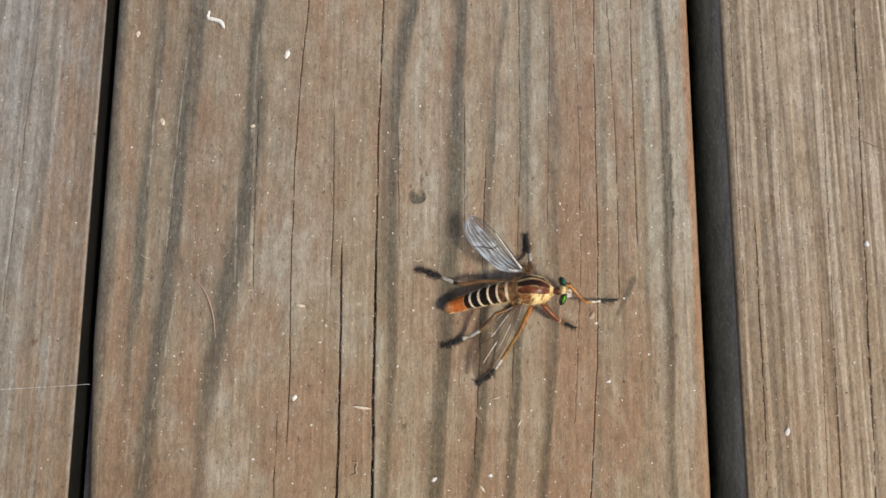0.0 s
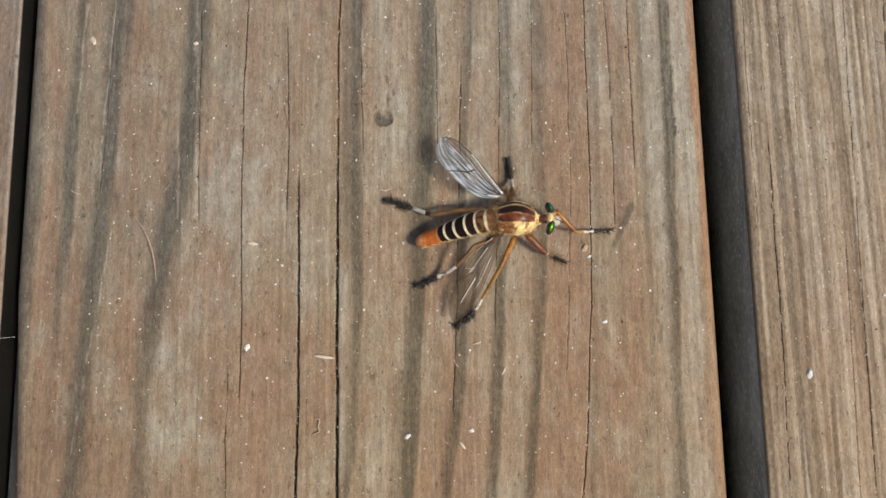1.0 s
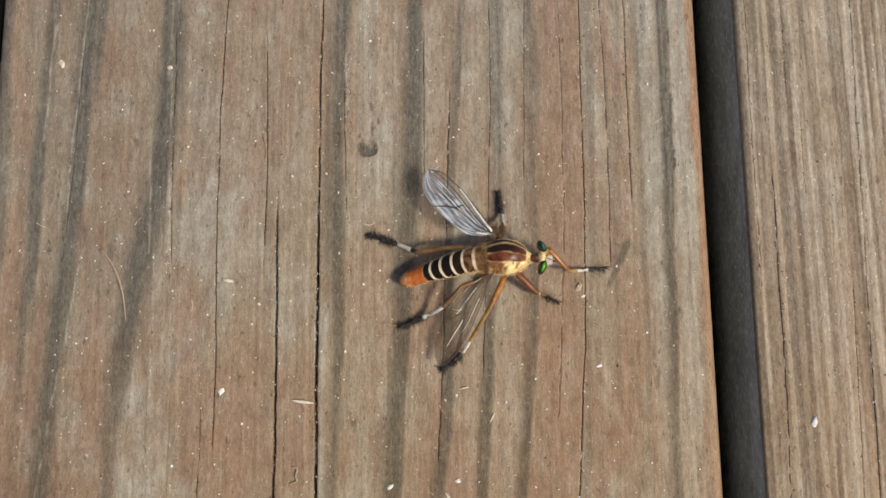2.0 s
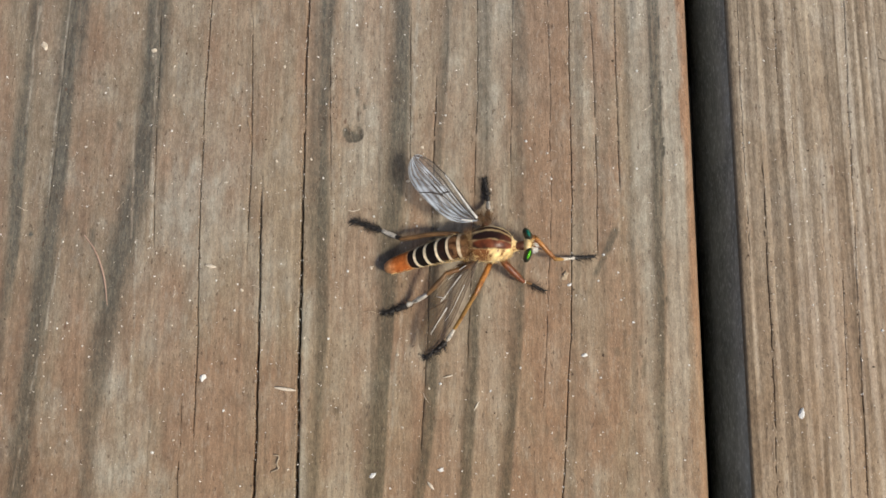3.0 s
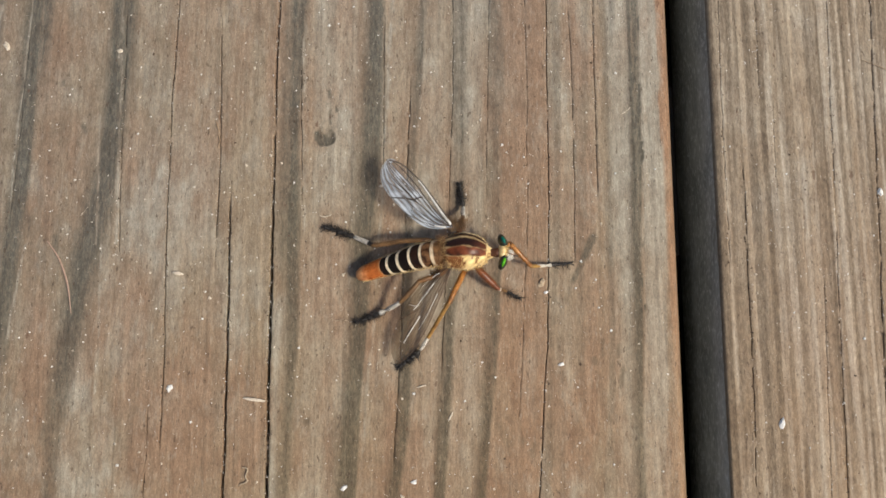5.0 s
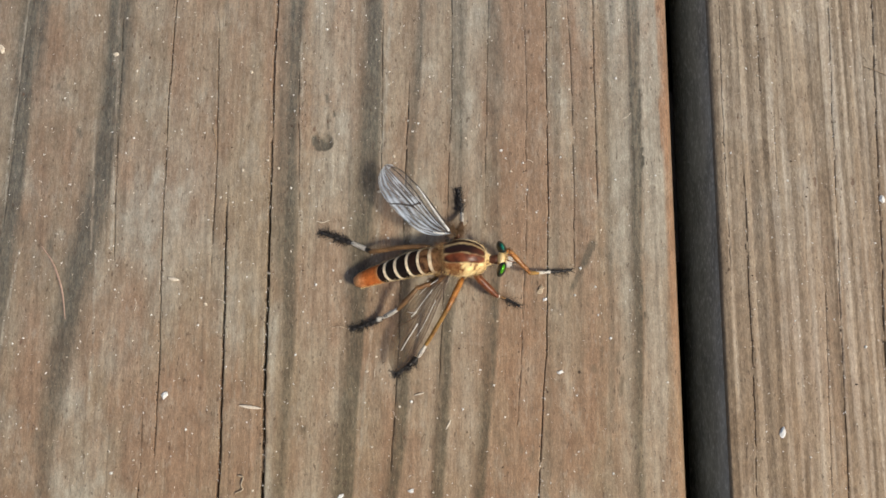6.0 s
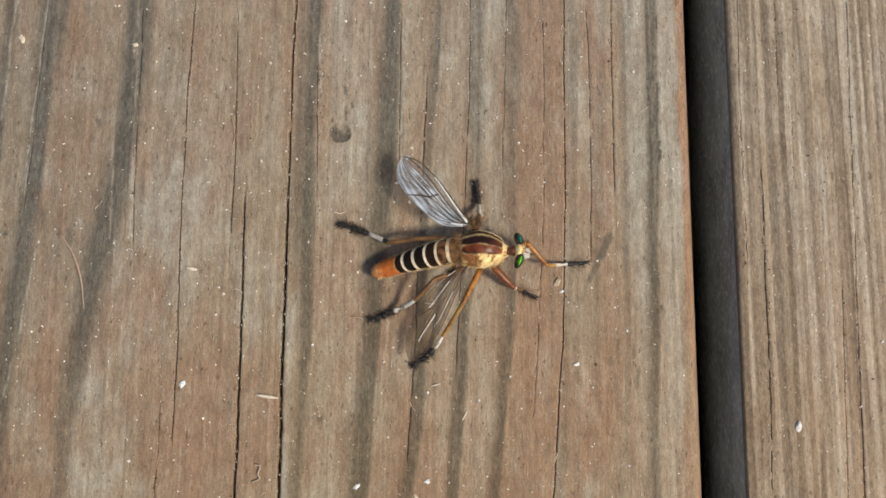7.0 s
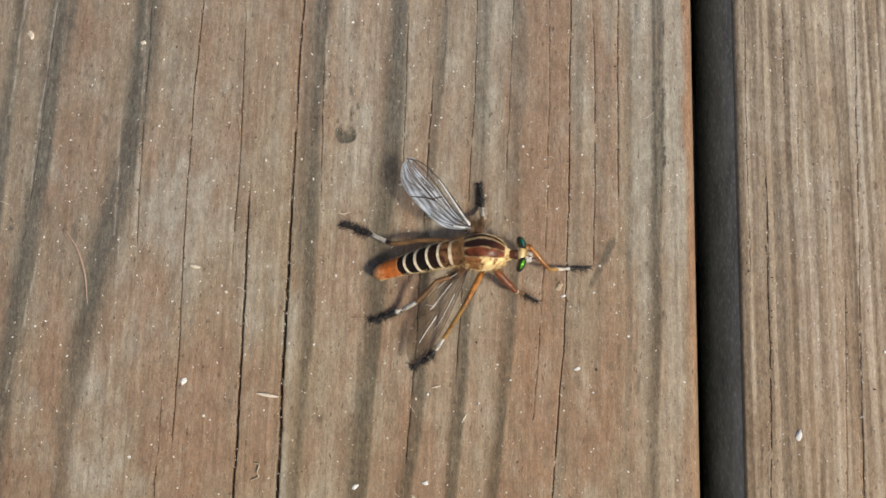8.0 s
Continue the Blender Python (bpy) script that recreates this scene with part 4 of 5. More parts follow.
fly_leg("mid_leg", [(1.6, -3.5, 4.6, 0.55), (0.6, -5.6, 5.4, 0.62), (-0.6, -8.0, 5.9, 0.55), (-1.3, -9.5, 6.0, 0.42)],
        [([(-1.4, -9.6, 5.9, 0.40), (-3.2, -12.6, 4.1, 0.37), (-5.0, -15.5, 2.3, 0.35)], OCHRE), ([(-5.1, -15.7, 2.2, 0.30), (-5.7, -16.6, 1.7, 0.38), (-6.3, -17.5, 1.2, 0.34)], IVORY)],
        [(-6.5, -17.8, 1.0, 0.34), (-8.4, -19.4, 0.5, 0.30), (-10.4, -20.8, 0.35, 0.22)], (AMBER, 0), 23, 150)
fly_leg("hind_leg", [(-1.6, -3.6, 4.6, 0.48), (-3.4, -4.7, 5.6, 0.50), (-5.2, -5.35, 6.2, 0.52), (-6.8, -5.9, 6.2, 0.42)],
        [([(-6.7, -5.9, 6.2, 0.40), (-7.6, -7.0, 5.9, 0.47), (-8.7, -8.1, 5.5, 0.50), (-9.9, -9.35, 4.7, 0.36)], UMBER), ([(-10.1, -9.45, 4.4, 0.34), (-11.2, -9.95, 3.2, 0.44), (-12.3, -10.45, 2.1, 0.40)], IVORY)],
        [(-12.5, -10.55, 1.9, 0.34), (-15.3, -11.7, 0.6, 0.32), (-18.2, -12.7, 0.35, 0.22)], (BRONZE, 1), 24, 150)
fly_leg("hind_leg", [(-3.0, 0.9, 4.7, 0.55), (-5.0, 1.5, 6.0, 0.55), (-9.6, 1.55, 5.0, 0.50), (-13.0, 1.15, 4.0, 0.50), (-15.0, 1.05, 3.4, 0.42)],
        [([(-14.9, 1.1, 3.3, 0.44), (-15.8, 1.6, 2.4, 0.44)], BLACK), ([(-15.6, 1.5, 2.5, 0.44), (-18.3, 2.82, 1.4, 0.38)], IVORY)],
        [(-18.4, 2.86, 1.3, 0.34), (-21.0, 3.82, 0.58, 0.31), (-24.2, 5.0, 0.35, 0.22)], (UMBER, 0), 25, 160)
fly_leg("mid_leg", [(0.2, 2.2, 5.0, 0.5), (0.7, 4.0, 5.6, 0.52), (1.2, 5.4, 5.2, 0.45)],
        [([(1.2, 5.4, 5.1, 0.40), (1.4, 6.3, 3.2, 0.38)], BROWN), ([(1.4, 6.2, 3.3, 0.42), (1.5, 8.3, 1.3, 0.36)], IVORY)],
        [(1.5, 8.5, 1.2, 0.34), (1.2, 10.8, 0.55, 0.32), (0.9, 13.0, 0.35, 0.22)], (RUST, 0), 26, 120)


def wing_outline(s):
    """Front and rear edge of a wing at the share s of its length, in millimetres."""
    front = -1.75 * (s / 0.55) ** 0.8 if s < 0.55 else -1.75 * (1 - ((s - 0.55) / 0.45) ** 3.6) ** 0.5
    rear = 4.25 * (1 - (abs(s - 0.5) / 0.5) ** (3.2 if s < 0.5 else 3.4)) ** (0.9 if s < 0.5 else 0.55)
    return front, rear


def wing(root, tip, chord, bright, skip, thick, glints, material, vein_material, label, seed):
    """A thin cambered wing with raised veins, from root to tip, its rear edge towards chord."""
    root, tip, chord = Vector(root), Vector(tip), Vector(chord)
    out = tip - root
    length = out.length
    out.normalize()
    chord = (chord - out * chord.dot(out)).normalized()
    up = out.cross(chord) * (1 if out.cross(chord).z > 0 else -1)
    rnd = random.Random(seed)

    def place(s, c):
        a, b = wing_outline(s)
        w = a + (b - a) * c
        camber = 0.35 * math.sin(math.pi * c) * math.sin(math.pi * s) + 0.07 * math.sin(c * 17 + s * 4) * s * (1 - s) * 2.4 + 0.14 * math.sin(s * 9 + c * 3) * s
        return root + out * length * s + chord * w + up * camber

    n, m = 72, 56
    spots = [(0.004 + 0.994 * i / (n - 1), j / (m - 1)) for i in range(n) for j in range(m)]
    me = mesh_of("wing", [tuple(place(*p) * MM) for p in spots], grid_faces(n, m))
    tints, veil = [], []
    for s, c in spots:
        # pale folded membrane behind a clear brownish front strip
        fold = 0.5 + 0.5 * math.sin(c * 46 + 7 * s + 3 * noise.noise(Vector((s * 5, c * 3, seed))))
        film = min(1.0, max(0.0, (c - 0.17 - 0.07 * s) / 0.10)) if s < 0.93 else 1.0
        film *= min(1.0, 0.22 + 0.55 * fold + 0.9 * max(0.0, noise.noise(Vector((s * 7, c * 5, seed + 4.0)))))
        # The blue-white tone puts the sky's reflection into the membrane's tint.
        tints.append(np.array((0.26, 0.25, 0.24)) * (1 - film) + np.array((0.74, 0.82, 0.90)) * film)
        veil.append(0.25 + 0.46 * film)
    tint_mesh(me, np.array(tints))
    me.attributes.new("veil", "FLOAT", "POINT").data.foreach_set("value", np.array(veil, dtype=np.float32))
    ob = part("wing", me, material, fly, label)
    lines = [(0.0, 1.0, 0.0, 0.02, 0.11), (0.01, 0.82, 0.14, 0.05, 0.13), (0.02, 0.97, 0.26, 0.12, 0.10), (0.30, 0.98, 0.30, 0.30, 0.08), (0.45, 0.97, 0.44, 0.45, 0.08), (0.45, 0.93, 0.52, 0.62, 0.07),
             (0.02, 0.47, 0.40, 0.51, 0.11), (0.46, 0.66, 0.52, 0.99, 0.15), (0.05, 0.52, 0.58, 0.72, 0.07), (0.05, 0.42, 0.75, 0.98, 0.07), (0.62, 0.86, 0.62, 0.84, 0.06), (0.44, 0.48, 0.29, 0.52, 0.15)]
    lines += [(0.10, 0.60, 0.33, 0.36, 0.05), (0.55, 0.97, 0.37, 0.38, 0.05), (0.55, 0.95, 0.52, 0.54, 0.05), (0.08, 0.46, 0.66, 0.84, 0.05)]
    # Glints are painted highlights: short white tubes laid on the membrane.
    bright = tuple(bright) + tuple(range(len(lines), len(lines) + len(glints)))
    lines += list(glints)
    for k0, (s0, s1, c0, c1, r) in enumerate(lines):
        if k0 in skip:
            continue
        r *= thick
        pts = [(*(place(s0 + (s1 - s0) * k / 7, c0 + (c1 - c0) * (k / 7) ** 1.2) + up * (0.14 if k0 in bright else 0.02)), r * (1 - 0.45 * k / 7)) for k in range(8)]
        v, f, _, _ = tube(pts, 22, 6)
        part("vein_or_glint", (v, f), BEARD_GLINT if k0 in bright else vein_material, ob)
    return ob


VEIN = chitin("dark_wing_vein", (0.07, 0.05, 0.04), (0.03, 0.022, 0.018), 0.4)
VEIN_PALE = chitin("brown_wing_vein", (0.20, 0.13, 0.08), (0.06, 0.04, 0.03), 0.25)
wing((-0.7, 3.6, 8.0), (-12.5, 16.3, 5.6), (-0.73, -0.68, -0.02), (), (1,), 1.2, ((0.04, 0.60, 0.10, 0.04, 0.22), (0.05, 0.13, 0.75, 0.80, 0.16)), WING, VEIN, "clear wing with dark veins, tinted pale for sky reflection", 31)
wing((-0.9, -3.6, 8.0), (-10.6, -20.3, 3.6), (-0.80, 0.45, -0.55), (), (10, 11), 1.0, ((0.20, 0.46, 0.50, 0.62, 0.08), (0.52, 0.80, 0.36, 0.42, 0.12), (0.26, 0.62, 0.14, 0.20, 0.06), (0.44, 0.50, 0.60, 0.66, 0.14), (0.46, 0.49, 0.64, 0.92, 0.08), (0.10, 0.30, 0.72, 0.86, 0.07)), WING_DIM, VEIN_PALE, "see-through wing darkened for want of sky reflection, with white glints", 32)
rnd = random.Random(15)
part("wing_base_hair", hairs([(0.3 + rnd.uniform(-1.3, 1.3), 3.4 + rnd.uniform(-0.5, 1.2), 6.9 + rnd.uniform(-0.8, 1.0)) for _ in range(150)], [(rnd.uniform(-1.0, 0.8), 1, rnd.uniform(-0.4, 0.7)) for _ in range(150)], [rnd.uniform(0.8, 2.6) for _ in range(150)], 0.046, 0.3, 16), UMBER, fly, "tuft of brown hairs at the wing base")


# ---- small things lying on the planks ----
def crumb_field(name, count, seed, areas, sizes, material, label):
    """Scattered crumbs: small uneven flat-bottomed grains as one mesh."""
    rnd = random.Random(seed)
    verts, faces = [], []
    total = sum(a[4] for a in areas)
    for _ in range(count):
        pick = rnd.uniform(0, total)
        for x0, x1, y0, y1, wt in areas:
            pick -= wt
            if pick <= 0:
                break
        x, y = rnd.uniform(x0, x1), rnd.uniform(y0, y1)
        r = sizes[0] * (sizes[1] / sizes[0]) ** (rnd.random() ** 2.6)
        q, stretch = rnd.uniform(0, 6.28), 1.0 + 0.9 * rnd.random() ** 2
        base = len(verts)
        for z, w in ((-0.06, 1.0), (0.55, 0.75)):
            for k in range(5):
                f = 1.2566 * k + rnd.uniform(-0.3, 0.3)
                u, t = r * w * stretch * math.cos(f), r * w * math.sin(f)
                verts.append(((x + u * math.cos(q) - t * math.sin(q)) * MM, (y + u * math.sin(q) + t * math.cos(q)) * MM, (0.04 + z * r) * MM))
        faces += [(base + k, base + (k + 1) % 5, base + 5 + (k + 1) % 5, base + 5 + k) for k in range(5)] + [tuple(base + 5 + k for k in range(5))]
    return tagged(part(name, (verts, faces, False), material), label, "debris", kind="stuff")


AREAS = ((-67, 67, -85, 85, 10.0), (79, 130, -85, 85, 2.6), (-130, -75, -85, 85, 1.6))
crumb_field("dust_grains", 3600, 51, AREAS, (0.05, 0.17), DUST, "pale dust and wood grains scattered over the planks")
crumb_field("dark_crumbs", 420, 52, AREAS, (0.06, 0.20), TRASH, "dark brown crumbs scattered over the planks")


def crack_grains(name, count, seed, material, sizes, label):
    """Grains lodged in and along the splits, as one mesh."""
    rnd = random.Random(seed)
    verts, faces = [], []
    lines = [(c[0], max(c[1], -80), min(c[2], 80), c[4]) for c in SPLITS] + [(c[0], max(c[1], -80), min(c[2], 80), 0.5) for c in CHECKS]
    lines += [((-34.3, -0.74, 0.0, 0.0), -4, 44, 1.6), ((-54.4, 2.4, 0.0, 0.0), 8, 60, 1.0), ((-50.7, 6.59, 0.0, 0.0), -46, 0, 0.9), ((-36.9, -0.66, 0.0, 0.0), -27, 0, 0.8), ((0.3, -0.8, 0.0, 0.0), -5, 40, 1.2)]
    lines += [((c[0][0] + 147.0, *c[0][1:]), max(c[1], -80), min(c[2], 80), 1.6) for c in PALE_SPLITS]
    for _ in range(count):
        curve, y0, y1, _ = rnd.choices(lines, [(l[2] - l[1]) * l[3] for l in lines])[0]
        y = rnd.uniform(y0, y1)
        x = float(curve_at(curve, y)) + rnd.gauss(0, 0.28)
        r = sizes[0] + (sizes[1] - sizes[0]) * rnd.random() ** 2
        base = len(verts)
        for z, w in ((-0.3, 1.0), (0.6, 0.7)):
            for k in range(5):
                f = 1.2566 * k + rnd.uniform(-0.35, 0.35)
                verts.append(((x + 0.8 * r * w * math.cos(f)) * MM, (y + 1.3 * r * w * math.sin(f)) * MM, (0.02 + z * r) * MM))
        faces += [(base + k, base + (k + 1) % 5, base + 5 + (k + 1) % 5, base + 5 + k) for k in range(5)] + [tuple(base + 5 + k for k in range(5))]
    return tagged(part(name, (verts, faces, False), material), label, "debris", kind="stuff")


crack_grains("crack_dust", 1150, 71, DUST, (0.05, 0.15), "pale grains lodged along the cracks of the planks")
crack_grains("crack_crumbs", 1250, 72, TRASH, (0.06, 0.17), "dark crumbs lodged along the cracks of the planks")


def fibre_field(count, seed, areas):
    """Fine loose wood fibres lying about, as one mesh."""
    rnd = random.Random(seed)
    verts, faces = [], []
    for _ in range(count):
        x0, x1, y0, y1, _ = rnd.choice(areas)
        x, y, q, tall = rnd.uniform(x0, x1), rnd.uniform(y0, y1), rnd.uniform(0, 6.28), rnd.uniform(0.7, 2.6)
        bow = rnd.uniform(-0.5, 0.5) * tall
        pts = []
        for k in range(5):
            u, t = tall * (k / 4 - 0.5), bow * (0.25 - (k / 4 - 0.5) ** 2)
            pts.append((x + u * math.cos(q) - t * math.sin(q), y + u * math.sin(q) + t * math.cos(q), 0.08, 0.032 + 0.012 * (k % 2)))
        v, f, _, _ = tube(pts, 8, 5)
        base = len(verts)
        verts += v
        faces += [tuple(base + i for i in g) for g in f]
    return tagged(part("wood_fibres", (verts, faces), CHIP), "fine pale wood fibres lying over the planks", "debris", kind="stuff")


fibre_field(42, 53, AREAS)


def splinter(name, x, y, length, width, angle, material, label, bow=0.0, category="splinter"):
    """A flat pointed sliver of wood lying on the plank."""
    pts = [(length * (k / 8 - 0.5), bow * math.sin(math.pi * k / 8), 0.16 + 0.10 * math.sin(math.pi * k / 8), max(0.02, width * 0.5 * math.sin(math.pi * (0.06 + 0.88 * k / 8)) ** 0.7)) for k in range(9)]
    v, f, _, _ = tube(pts, 18, 8, 0.55)
    ob = part(name, (v, f), material)
    ob.matrix_basis = pose(x * MM, y * MM, 0, 0, 0, angle)
    return tagged(ob, label, category)


def flake(name, x, y, size, angle, material, label, seed):
    """A crumpled flake with a ragged outline."""
    rnd = random.Random(seed)
    v = [(0, 0, 0.28 * size)]
    for ring in (0.55, 1.0):
        for k in range(9):
            r = size * 0.5 * ring * rnd.uniform(0.65, 1.2)
            v.append((r * 1.25 * math.cos(k * 0.698), r * 0.8 * math.sin(k * 0.698), size * (0.24 if ring < 1 else 0.05) * rnd.uniform(0.6, 1.4)))
    v += [(p[0] * 0.96, p[1] * 0.96, -0.02) for p in v[10:19]]
    f = [(0, 1 + k, 1 + (k + 1) % 9) for k in range(9)]
    for b in (1, 10):
        f += [(b + k, b + 9 + k, b + 9 + (k + 1) % 9, b + (k + 1) % 9) for k in range(9)]
    ob = part(name, ([(a * MM, b * MM, c * MM) for a, b, c in v], f, False), material)
    ob.matrix_basis = pose(x * MM, y * MM, 0, 0, 0, angle)
    return tagged(ob, label, "flake")


splinter("wood_splinter", -8.2, -28.4, 3.9, 0.62, -8, CHIP, "pale raw wood splinter lying on the brown plank")
splinter("wood_splinter", 27.0, -31.6, 1.8, 0.34, 62, CHIP, "short pale splinter lying on the brown plank")
splinter("wood_splinter", 21.8, -26.2, 1.8, 0.26, 14, CHIP, "thin short pale splinter lying on the brown plank")
splinter("wood_splinter", 18.6, -45.8, 1.7, 0.55, -50, CHIP, "short blunt pale splinter lying on the brown plank")
splinter("wood_chip", -22.7, -5.6, 1.9, 0.72, -12, CHIP, "stubby pale wood chip lying on the brown plank", 0.0, "wood chip")
flake("wood_chip", -56.7, 37.8, 1.55, -55, CHIP, "small tan wood chip lying on the brown plank", 82)
flake("wood_chip", -64.0, 59.8, 1.4, 80, CHIP, "blunt pale wood chip near the plank edge", 83)
splinter("wood_splinter", -16.4, 22.0, 2.4, 0.3, -74, STRAW, "thin straw-coloured splinter in a crack of the plank")
flake("white_flake", 87.1, -33.1, 1.7, 75, WHITE, "crumpled white flake on the pale plank", 61)
flake("white_flake", -23.3, -26.2, 1.35, 60, WHITE, "crumpled off-white flake on the brown plank", 62)
flake("white_flake", -28.0, 54.9, 1.6, 70, WHITE, "ragged white flake on the brown plank", 63)
flake("white_flake", -35.3, 36.9, 1.2, 10, CHIP, "flat white flake on a dark wood ring", 64)
flake("white_flake", 8.0, -43.9, 1.1, 40, WHITE, "small bright white flake on a dark wood ring", 65)
flake("white_flake", 47.2, -22.4, 0.9, 20, WHITE, "small white flake beside a crack", 66)
flake("white_flake", 108.5, 9.7, 1.5, 80, WHITE, "white flake beside a crack of the light brown plank", 69)
flake("white_flake", 20.4, -43.0, 1.0, 10, WHITE, "faint whitish flake pressed into the brown plank", 70)
flake("bark_flake", 44.0, -7.4, 1.5, 55, TAN, "small grey-brown bark flake beside a crack near the fly", 67)
flake("white_flake", 44.7, -9.2, 0.75, 20, WHITE, "tiny white flake near the fly", 68)


# single crumbs that stand out, strip by strip of the planks: x, y, size
CRUMBS_WEST = [(-57.3, 32.2, 2), (-35.2, 21.8, 3), (-31.2, 27.8, 3), (-31.2, 20.7, 3), (-29.4, 8.2, 2), (-30.7, 10.3, 2), (-46.6, 5.9, 2), (-49.1, 4.6, 2), (-53.2, 9.9, 2), (-47.4, 8.9, 2), (-19.9, 32.3, 2), (-19.5, 39.0, 2), (-21.1, 14.8, 2), (-29.0, 24.0, 2)]
CRUMBS_SOUTH_WEST = [(-50.7, -17.2, 3), (-44.7, -12.2, 2), (-27.8, -5.5, 3), (-16.8, -10.1, 4), (-17.6, -9.0, 3), (-18.0, -13.9, 3), (-21.6, -8.3, 2), (-20.1, -6.9, 2), (-19.4, -32.3, 4), (-32.0, -39.7, 4), (-28.3, -37.5, 3), (-24.2, -39.5, 3), (-30.5, -28.3, 2), (-51.1, -33.4, 2), (-52.5, -34.4, 2), (-50.5, -38.8, 2), (-47.6, -37.6, 2), (-15.9, -45.7, 2), (-29.5, -16.7, 2)]
CRUMBS_NORTH = [(-9.9, 33.6, 4), (4.1, 42.2, 4), (-4.2, 31.0, 3), (-6.3, 32.2, 2), (-1.9, 29.2, 2), (-1.6, 26.1, 2), (-6.4, 16.6, 4), (-4.3, 15.1, 4), (-10.9, 14.7, 4), (-12.0, 28.9, 2), (-9.2, 9.0, 2), (14.3, 10.7, 4), (16.7, 7.2, 4), (17.0, 17.4, 4), (16.0, 2.0, 3), (7.8, 3.9, 3), (9.2, 5.7, 2), (13.5, 40.2, 3), (8.8, 46.0, 3), (5.9, 42.6, 2), (21.5, 23.8, 3), (18.7, 43.0, 2), (24.3, 33.1, 2)]
CRUMBS_SOUTH = [(3.0, -6.6, 4), (6.1, -4.0, 3), (7.4, -6.0, 4), (-10.8, -9.6, 2), (-7.7, -14.0, 2), (-12.7, -21.3, 2), (-4.9, -19.1, 3), (-0.4, -19.2, 4), (12.4, -22.2, 4), (14.1, -19.6, 3), (1.7, -13.5, 2), (13.4, -35.4, 3), (18.3, -28.4, 3), (-7.3, -42.8, 3), (20.4, -27.5, 4), (5.8, -31.0, 2)]
CRUMBS_NORTH_EAST = [(30.4, 21.0, 3), (31.5, 22.4, 2), (37.0, 18.7, 4), (48.1, 17.4, 3), (49.3, 44.8, 3), (49.1, 35.7, 3), (59.0, 32.9, 4), (38.8, 14.7, 3), (41.1, 16.3, 3), (43.4, 6.9, 3), (34.2, 4.6, 2), (55.3, 3.6, 3), (58.3, 13.2, 3), (64.2, 13.2, 2), (65.9, 14.0, 3), (48.2, 10.1, 2), (64.5, 10.9, 2), (38.5, 23.5, 2)]
CRUMBS_SOUTH_EAST = [(51.3, -3.5, 4), (50.2, -8.5, 3), (54.0, -6.9, 3), (54.4, -12.1, 3), (56.5, -16.3, 4), (54.5, -16.0, 2), (61.5, -18.7, 3), (50.1, -26.5, 3), (40.6, -27.4, 2), (29.6, -28.9, 3), (28.1, -29.0, 2), (56.3, -40.2, 3), (53.1, -45.5, 2), (49.7, -36.9, 2), (35.2, -24.7, 3), (35.9, -13.2, 2), (59.8, -23.6, 2), (34.7, -44.3, 3)]
CRUMBS_PALE_PLANK = [(86.3, 33.6, 3), (93.3, 18.2, 3), (80.3, 18.4, 3), (90.8, 13.1, 3), (93.3, 2.8, 3), (106.6, 1.3, 3), (100.2, 34.1, 2), (87.2, 2.3, 2), (88.1, 11.6, 2), (83.9, -6.0, 3), (84.0, -9.5, 2), (84.1, -33.0, 2), (84.3, -34.8, 2), (94.6, -11.4, 3), (90.6, -13.1, 3), (103.3, -17.9, 4), (94.5, -32.5, 2), (91.4, -24.9, 2), (91.9, -37.5, 2), (86.9, -36.5, 2), (100.6, -44.0, 2), (97.8, -12.9, 2), (101.1, -6.0, 2), (100.0, -18.1, 2), (93.0, -3.0, 2)]
CRUMB_SHAPES = []
for n in range(4):
    rnd = random.Random(90 + n)
    v = [(0.0, 0.0, 0.95)]
    for wide, z in ((0.62, 0.80), (1.0, 0.25), (0.9, -0.1)):
        v += [(wide * (1.0 + 0.35 * (n % 2)) * rnd.uniform(0.7, 1.25) * math.cos(0.8976 * k), wide * rnd.uniform(0.6, 1.15) * math.sin(0.8976 * k), z * rnd.uniform(0.75, 1.2)) for k in range(7)]
    f = [(0, 1 + k, 1 + (k + 1) % 7) for k in range(7)]
    f += [(b + k, b + 7 + k, b + 7 + (k + 1) % 7, b + (k + 1) % 7) for b in (1, 8) for k in range(7)]
    CRUMB_SHAPES.append(mesh_of("pale_crumb", v, f, False))
    CRUMB_SHAPES[-1].materials.append((WHITE, CHIP, WHITE, CHIP)[n])
rnd = random.Random(77)
for strip in (CRUMBS_WEST, CRUMBS_SOUTH_WEST, CRUMBS_NORTH, CRUMBS_SOUTH, CRUMBS_NORTH_EAST, CRUMBS_SOUTH_EAST, CRUMBS_PALE_PLANK):
    for x, y, size in strip:
        crumb = new("pale_crumb", CRUMB_SHAPES[rnd.randrange(4)])
        r = (0.0, 0.0, 0.135, 0.195, 0.265)[size] * rnd.uniform(0.9, 1.12) * MM
        crumb.matrix_basis = Matrix.LocRotScale((x * MM, y * MM, 0.02 * MM), Euler((0, 0, rnd.uniform(0, 6.28))), (r, r, 0.8 * r))
        tagged(crumb, "tiny pale crumb lying on the %s plank" % ("light brown" if strip is CRUMBS_PALE_PLANK else "reddish brown"), "crumb", "pale crumbs on the planks")


def strand(name, pts, radius, material, label, category):
    v, f, _, _ = tube([(x, y, z, radius * w) for x, y, z, w in pts], 80, 8)
    return tagged(part(name, (v, f), material), label, category)


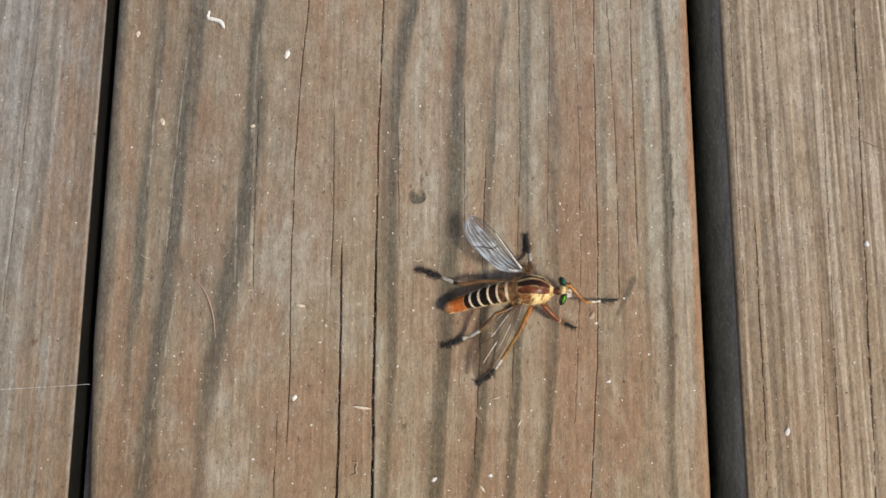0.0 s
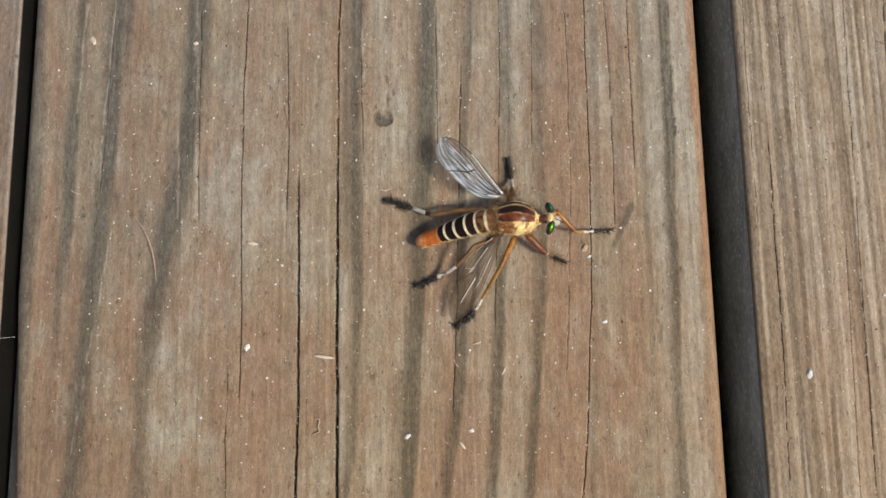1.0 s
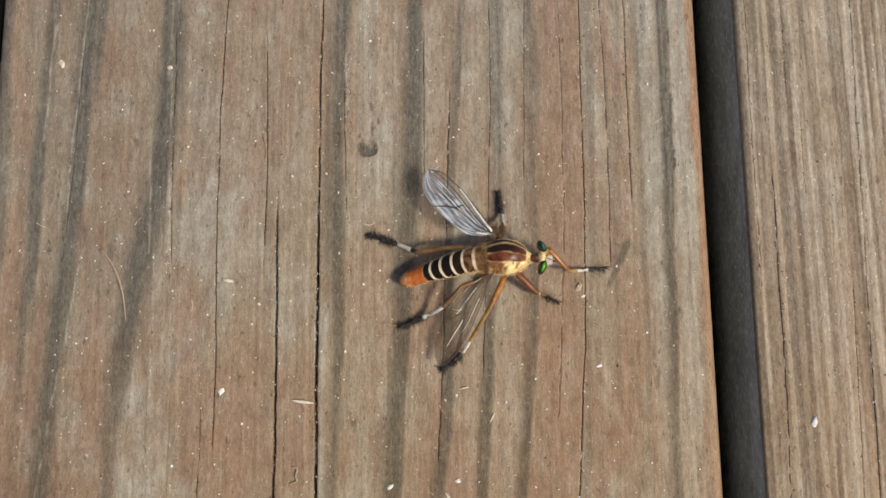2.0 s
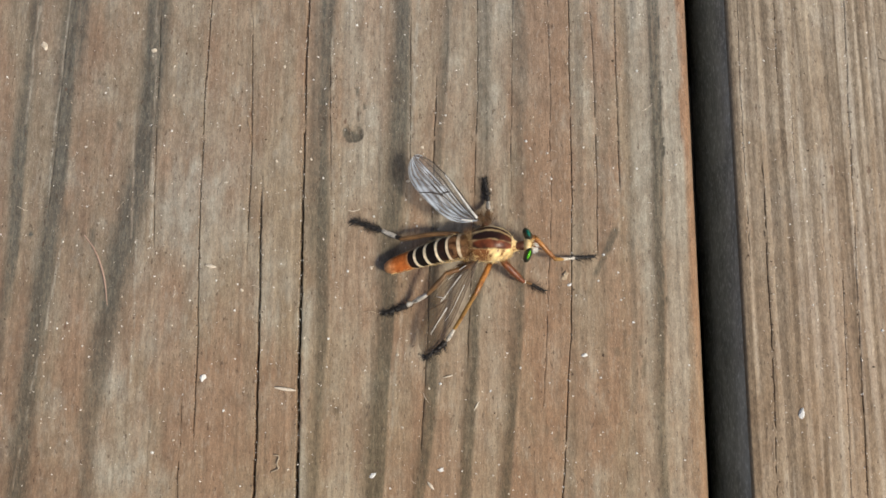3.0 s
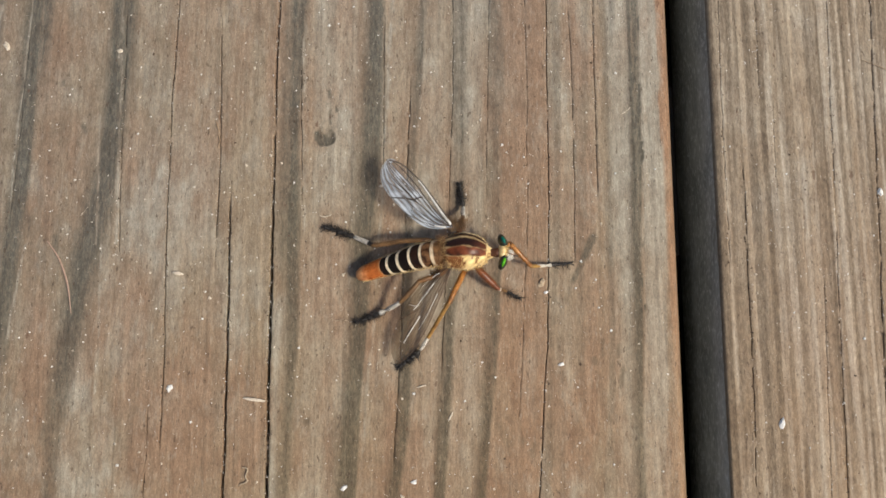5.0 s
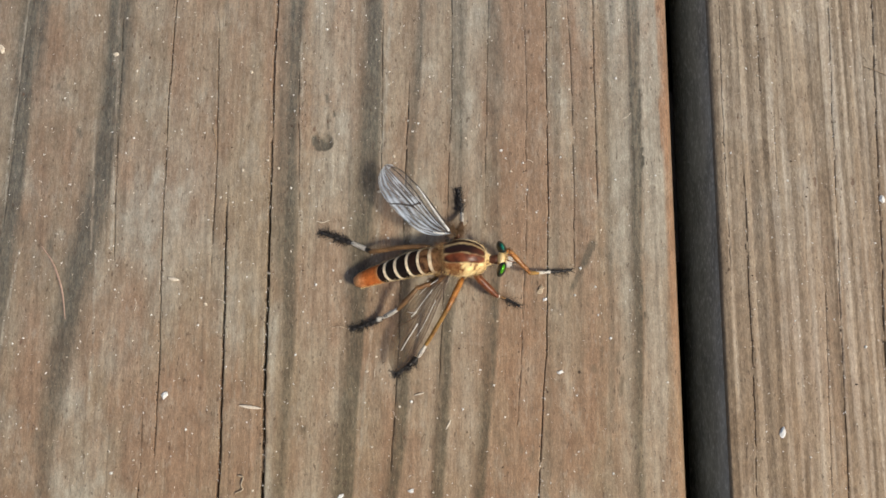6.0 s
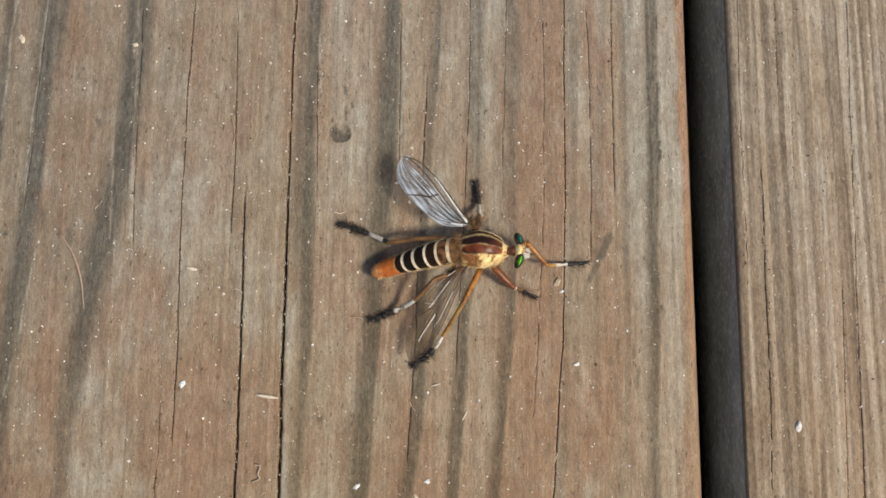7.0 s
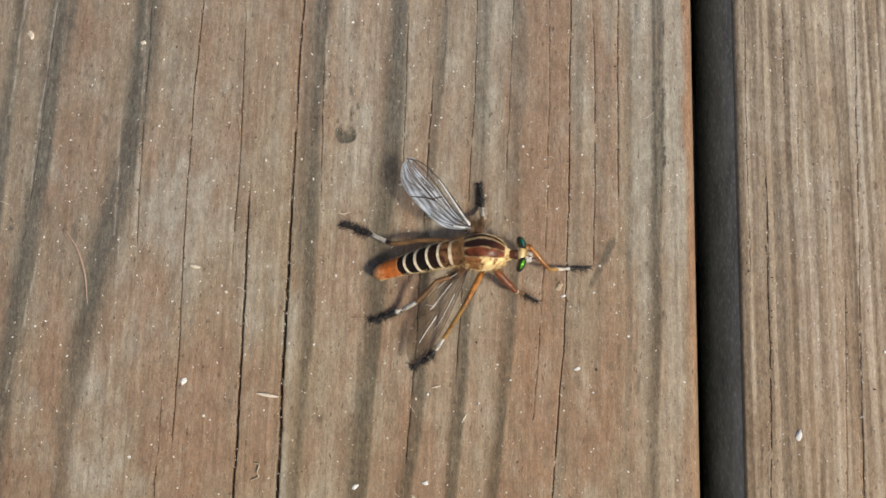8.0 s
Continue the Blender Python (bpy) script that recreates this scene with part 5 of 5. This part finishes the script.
strand("grass_blade", [(-46.6, 0.3, 0.3, 0.5), (-44.2, -3.0, 0.55, 1.0), (-42.4, -7.6, 0.6, 1.0), (-41.6, -12.8, 0.3, 0.4)], 0.17, BLADE, "thin curved dry grass blade lying on the plank", "grass")
strand("plant_fibre", [(106.6, 35.7, 0.2, 0.5), (109.0, 34.7, 0.35, 1.0), (112.0, 33.4, 0.4, 1.0), (116.0, 31.8, 0.2, 0.6)], 0.07, STRAW, "thin dark brown plant fibre on the light plank", "fibre")
strand("wood_fibre", [(3.0, 5.1, 0.15, 0.5), (3.9, 4.85, 0.25, 1.0), (5.2, 5.25, 0.15, 0.5)], 0.10, CHIP, "pale curved wood fibre beside the fly's foot", "fibre")
strand("wood_fibre", [(-16.4, 20.7, 0.15, 0.5), (-15.9, 19.4, 0.25, 1.0), (-16.3, 17.8, 0.15, 0.5)], 0.12, STRAW, "short tan wood fibre beside a crack", "fibre")
strand("wood_fibre", [(5.3, -13.9, 0.15, 0.5), (6.2, -14.3, 0.25, 1.0), (7.6, -14.2, 0.3, 1.0), (9.0, -14.7, 0.15, 0.5)], 0.05, TAN, "pale bent fibre near the fly's hind foot", "fibre")
husk_line = spline([(-47.0, 65.4, 0.6, 0.7), (-47.2, 63.9, 0.5, 0.9), (-45.6, 63.4, 0.55, 1.1), (-44.1, 62.8, 0.6, 1.15), (-43.3, 61.5, 0.6, 0.8)], 40)
husk_line[:, 3] *= 1 + 0.06 * np.sin(np.arange(40) * 1.25)
strand("curled_husk", [tuple(p) for p in husk_line], 0.45, WHITE, "curled ridged white husk lying on the plank", "husk")
strand("curled_strand", [(-9.9, -40.2, 0.3, 0.7), (-9.0, -40.5, 0.35, 1.0), (-9.3, -41.8, 0.3, 1.0), (-9.0, -42.6, 0.3, 1.0), (-10.3, -43.2, 0.25, 0.8)], 0.12, TAN, "tiny curled pale strand on the plank", "strand")
strand("spider_thread", [(-93.5, -25.0, 0.15, 1.0), (-86.0, -24.6, 0.25, 1.0), (-74.5, -23.9, 0.3, 1.0), (-69.0, -23.5, 0.1, 1.0)], 0.028, WHITE, "fine pale thread across the gap between planks", "thread")


def motions():
    """The fly rests where it stands for the whole clip."""
    walk(fly, [(0.0, pose(*FLY_AT)), (8.0, pose(*FLY_AT))])


motions()
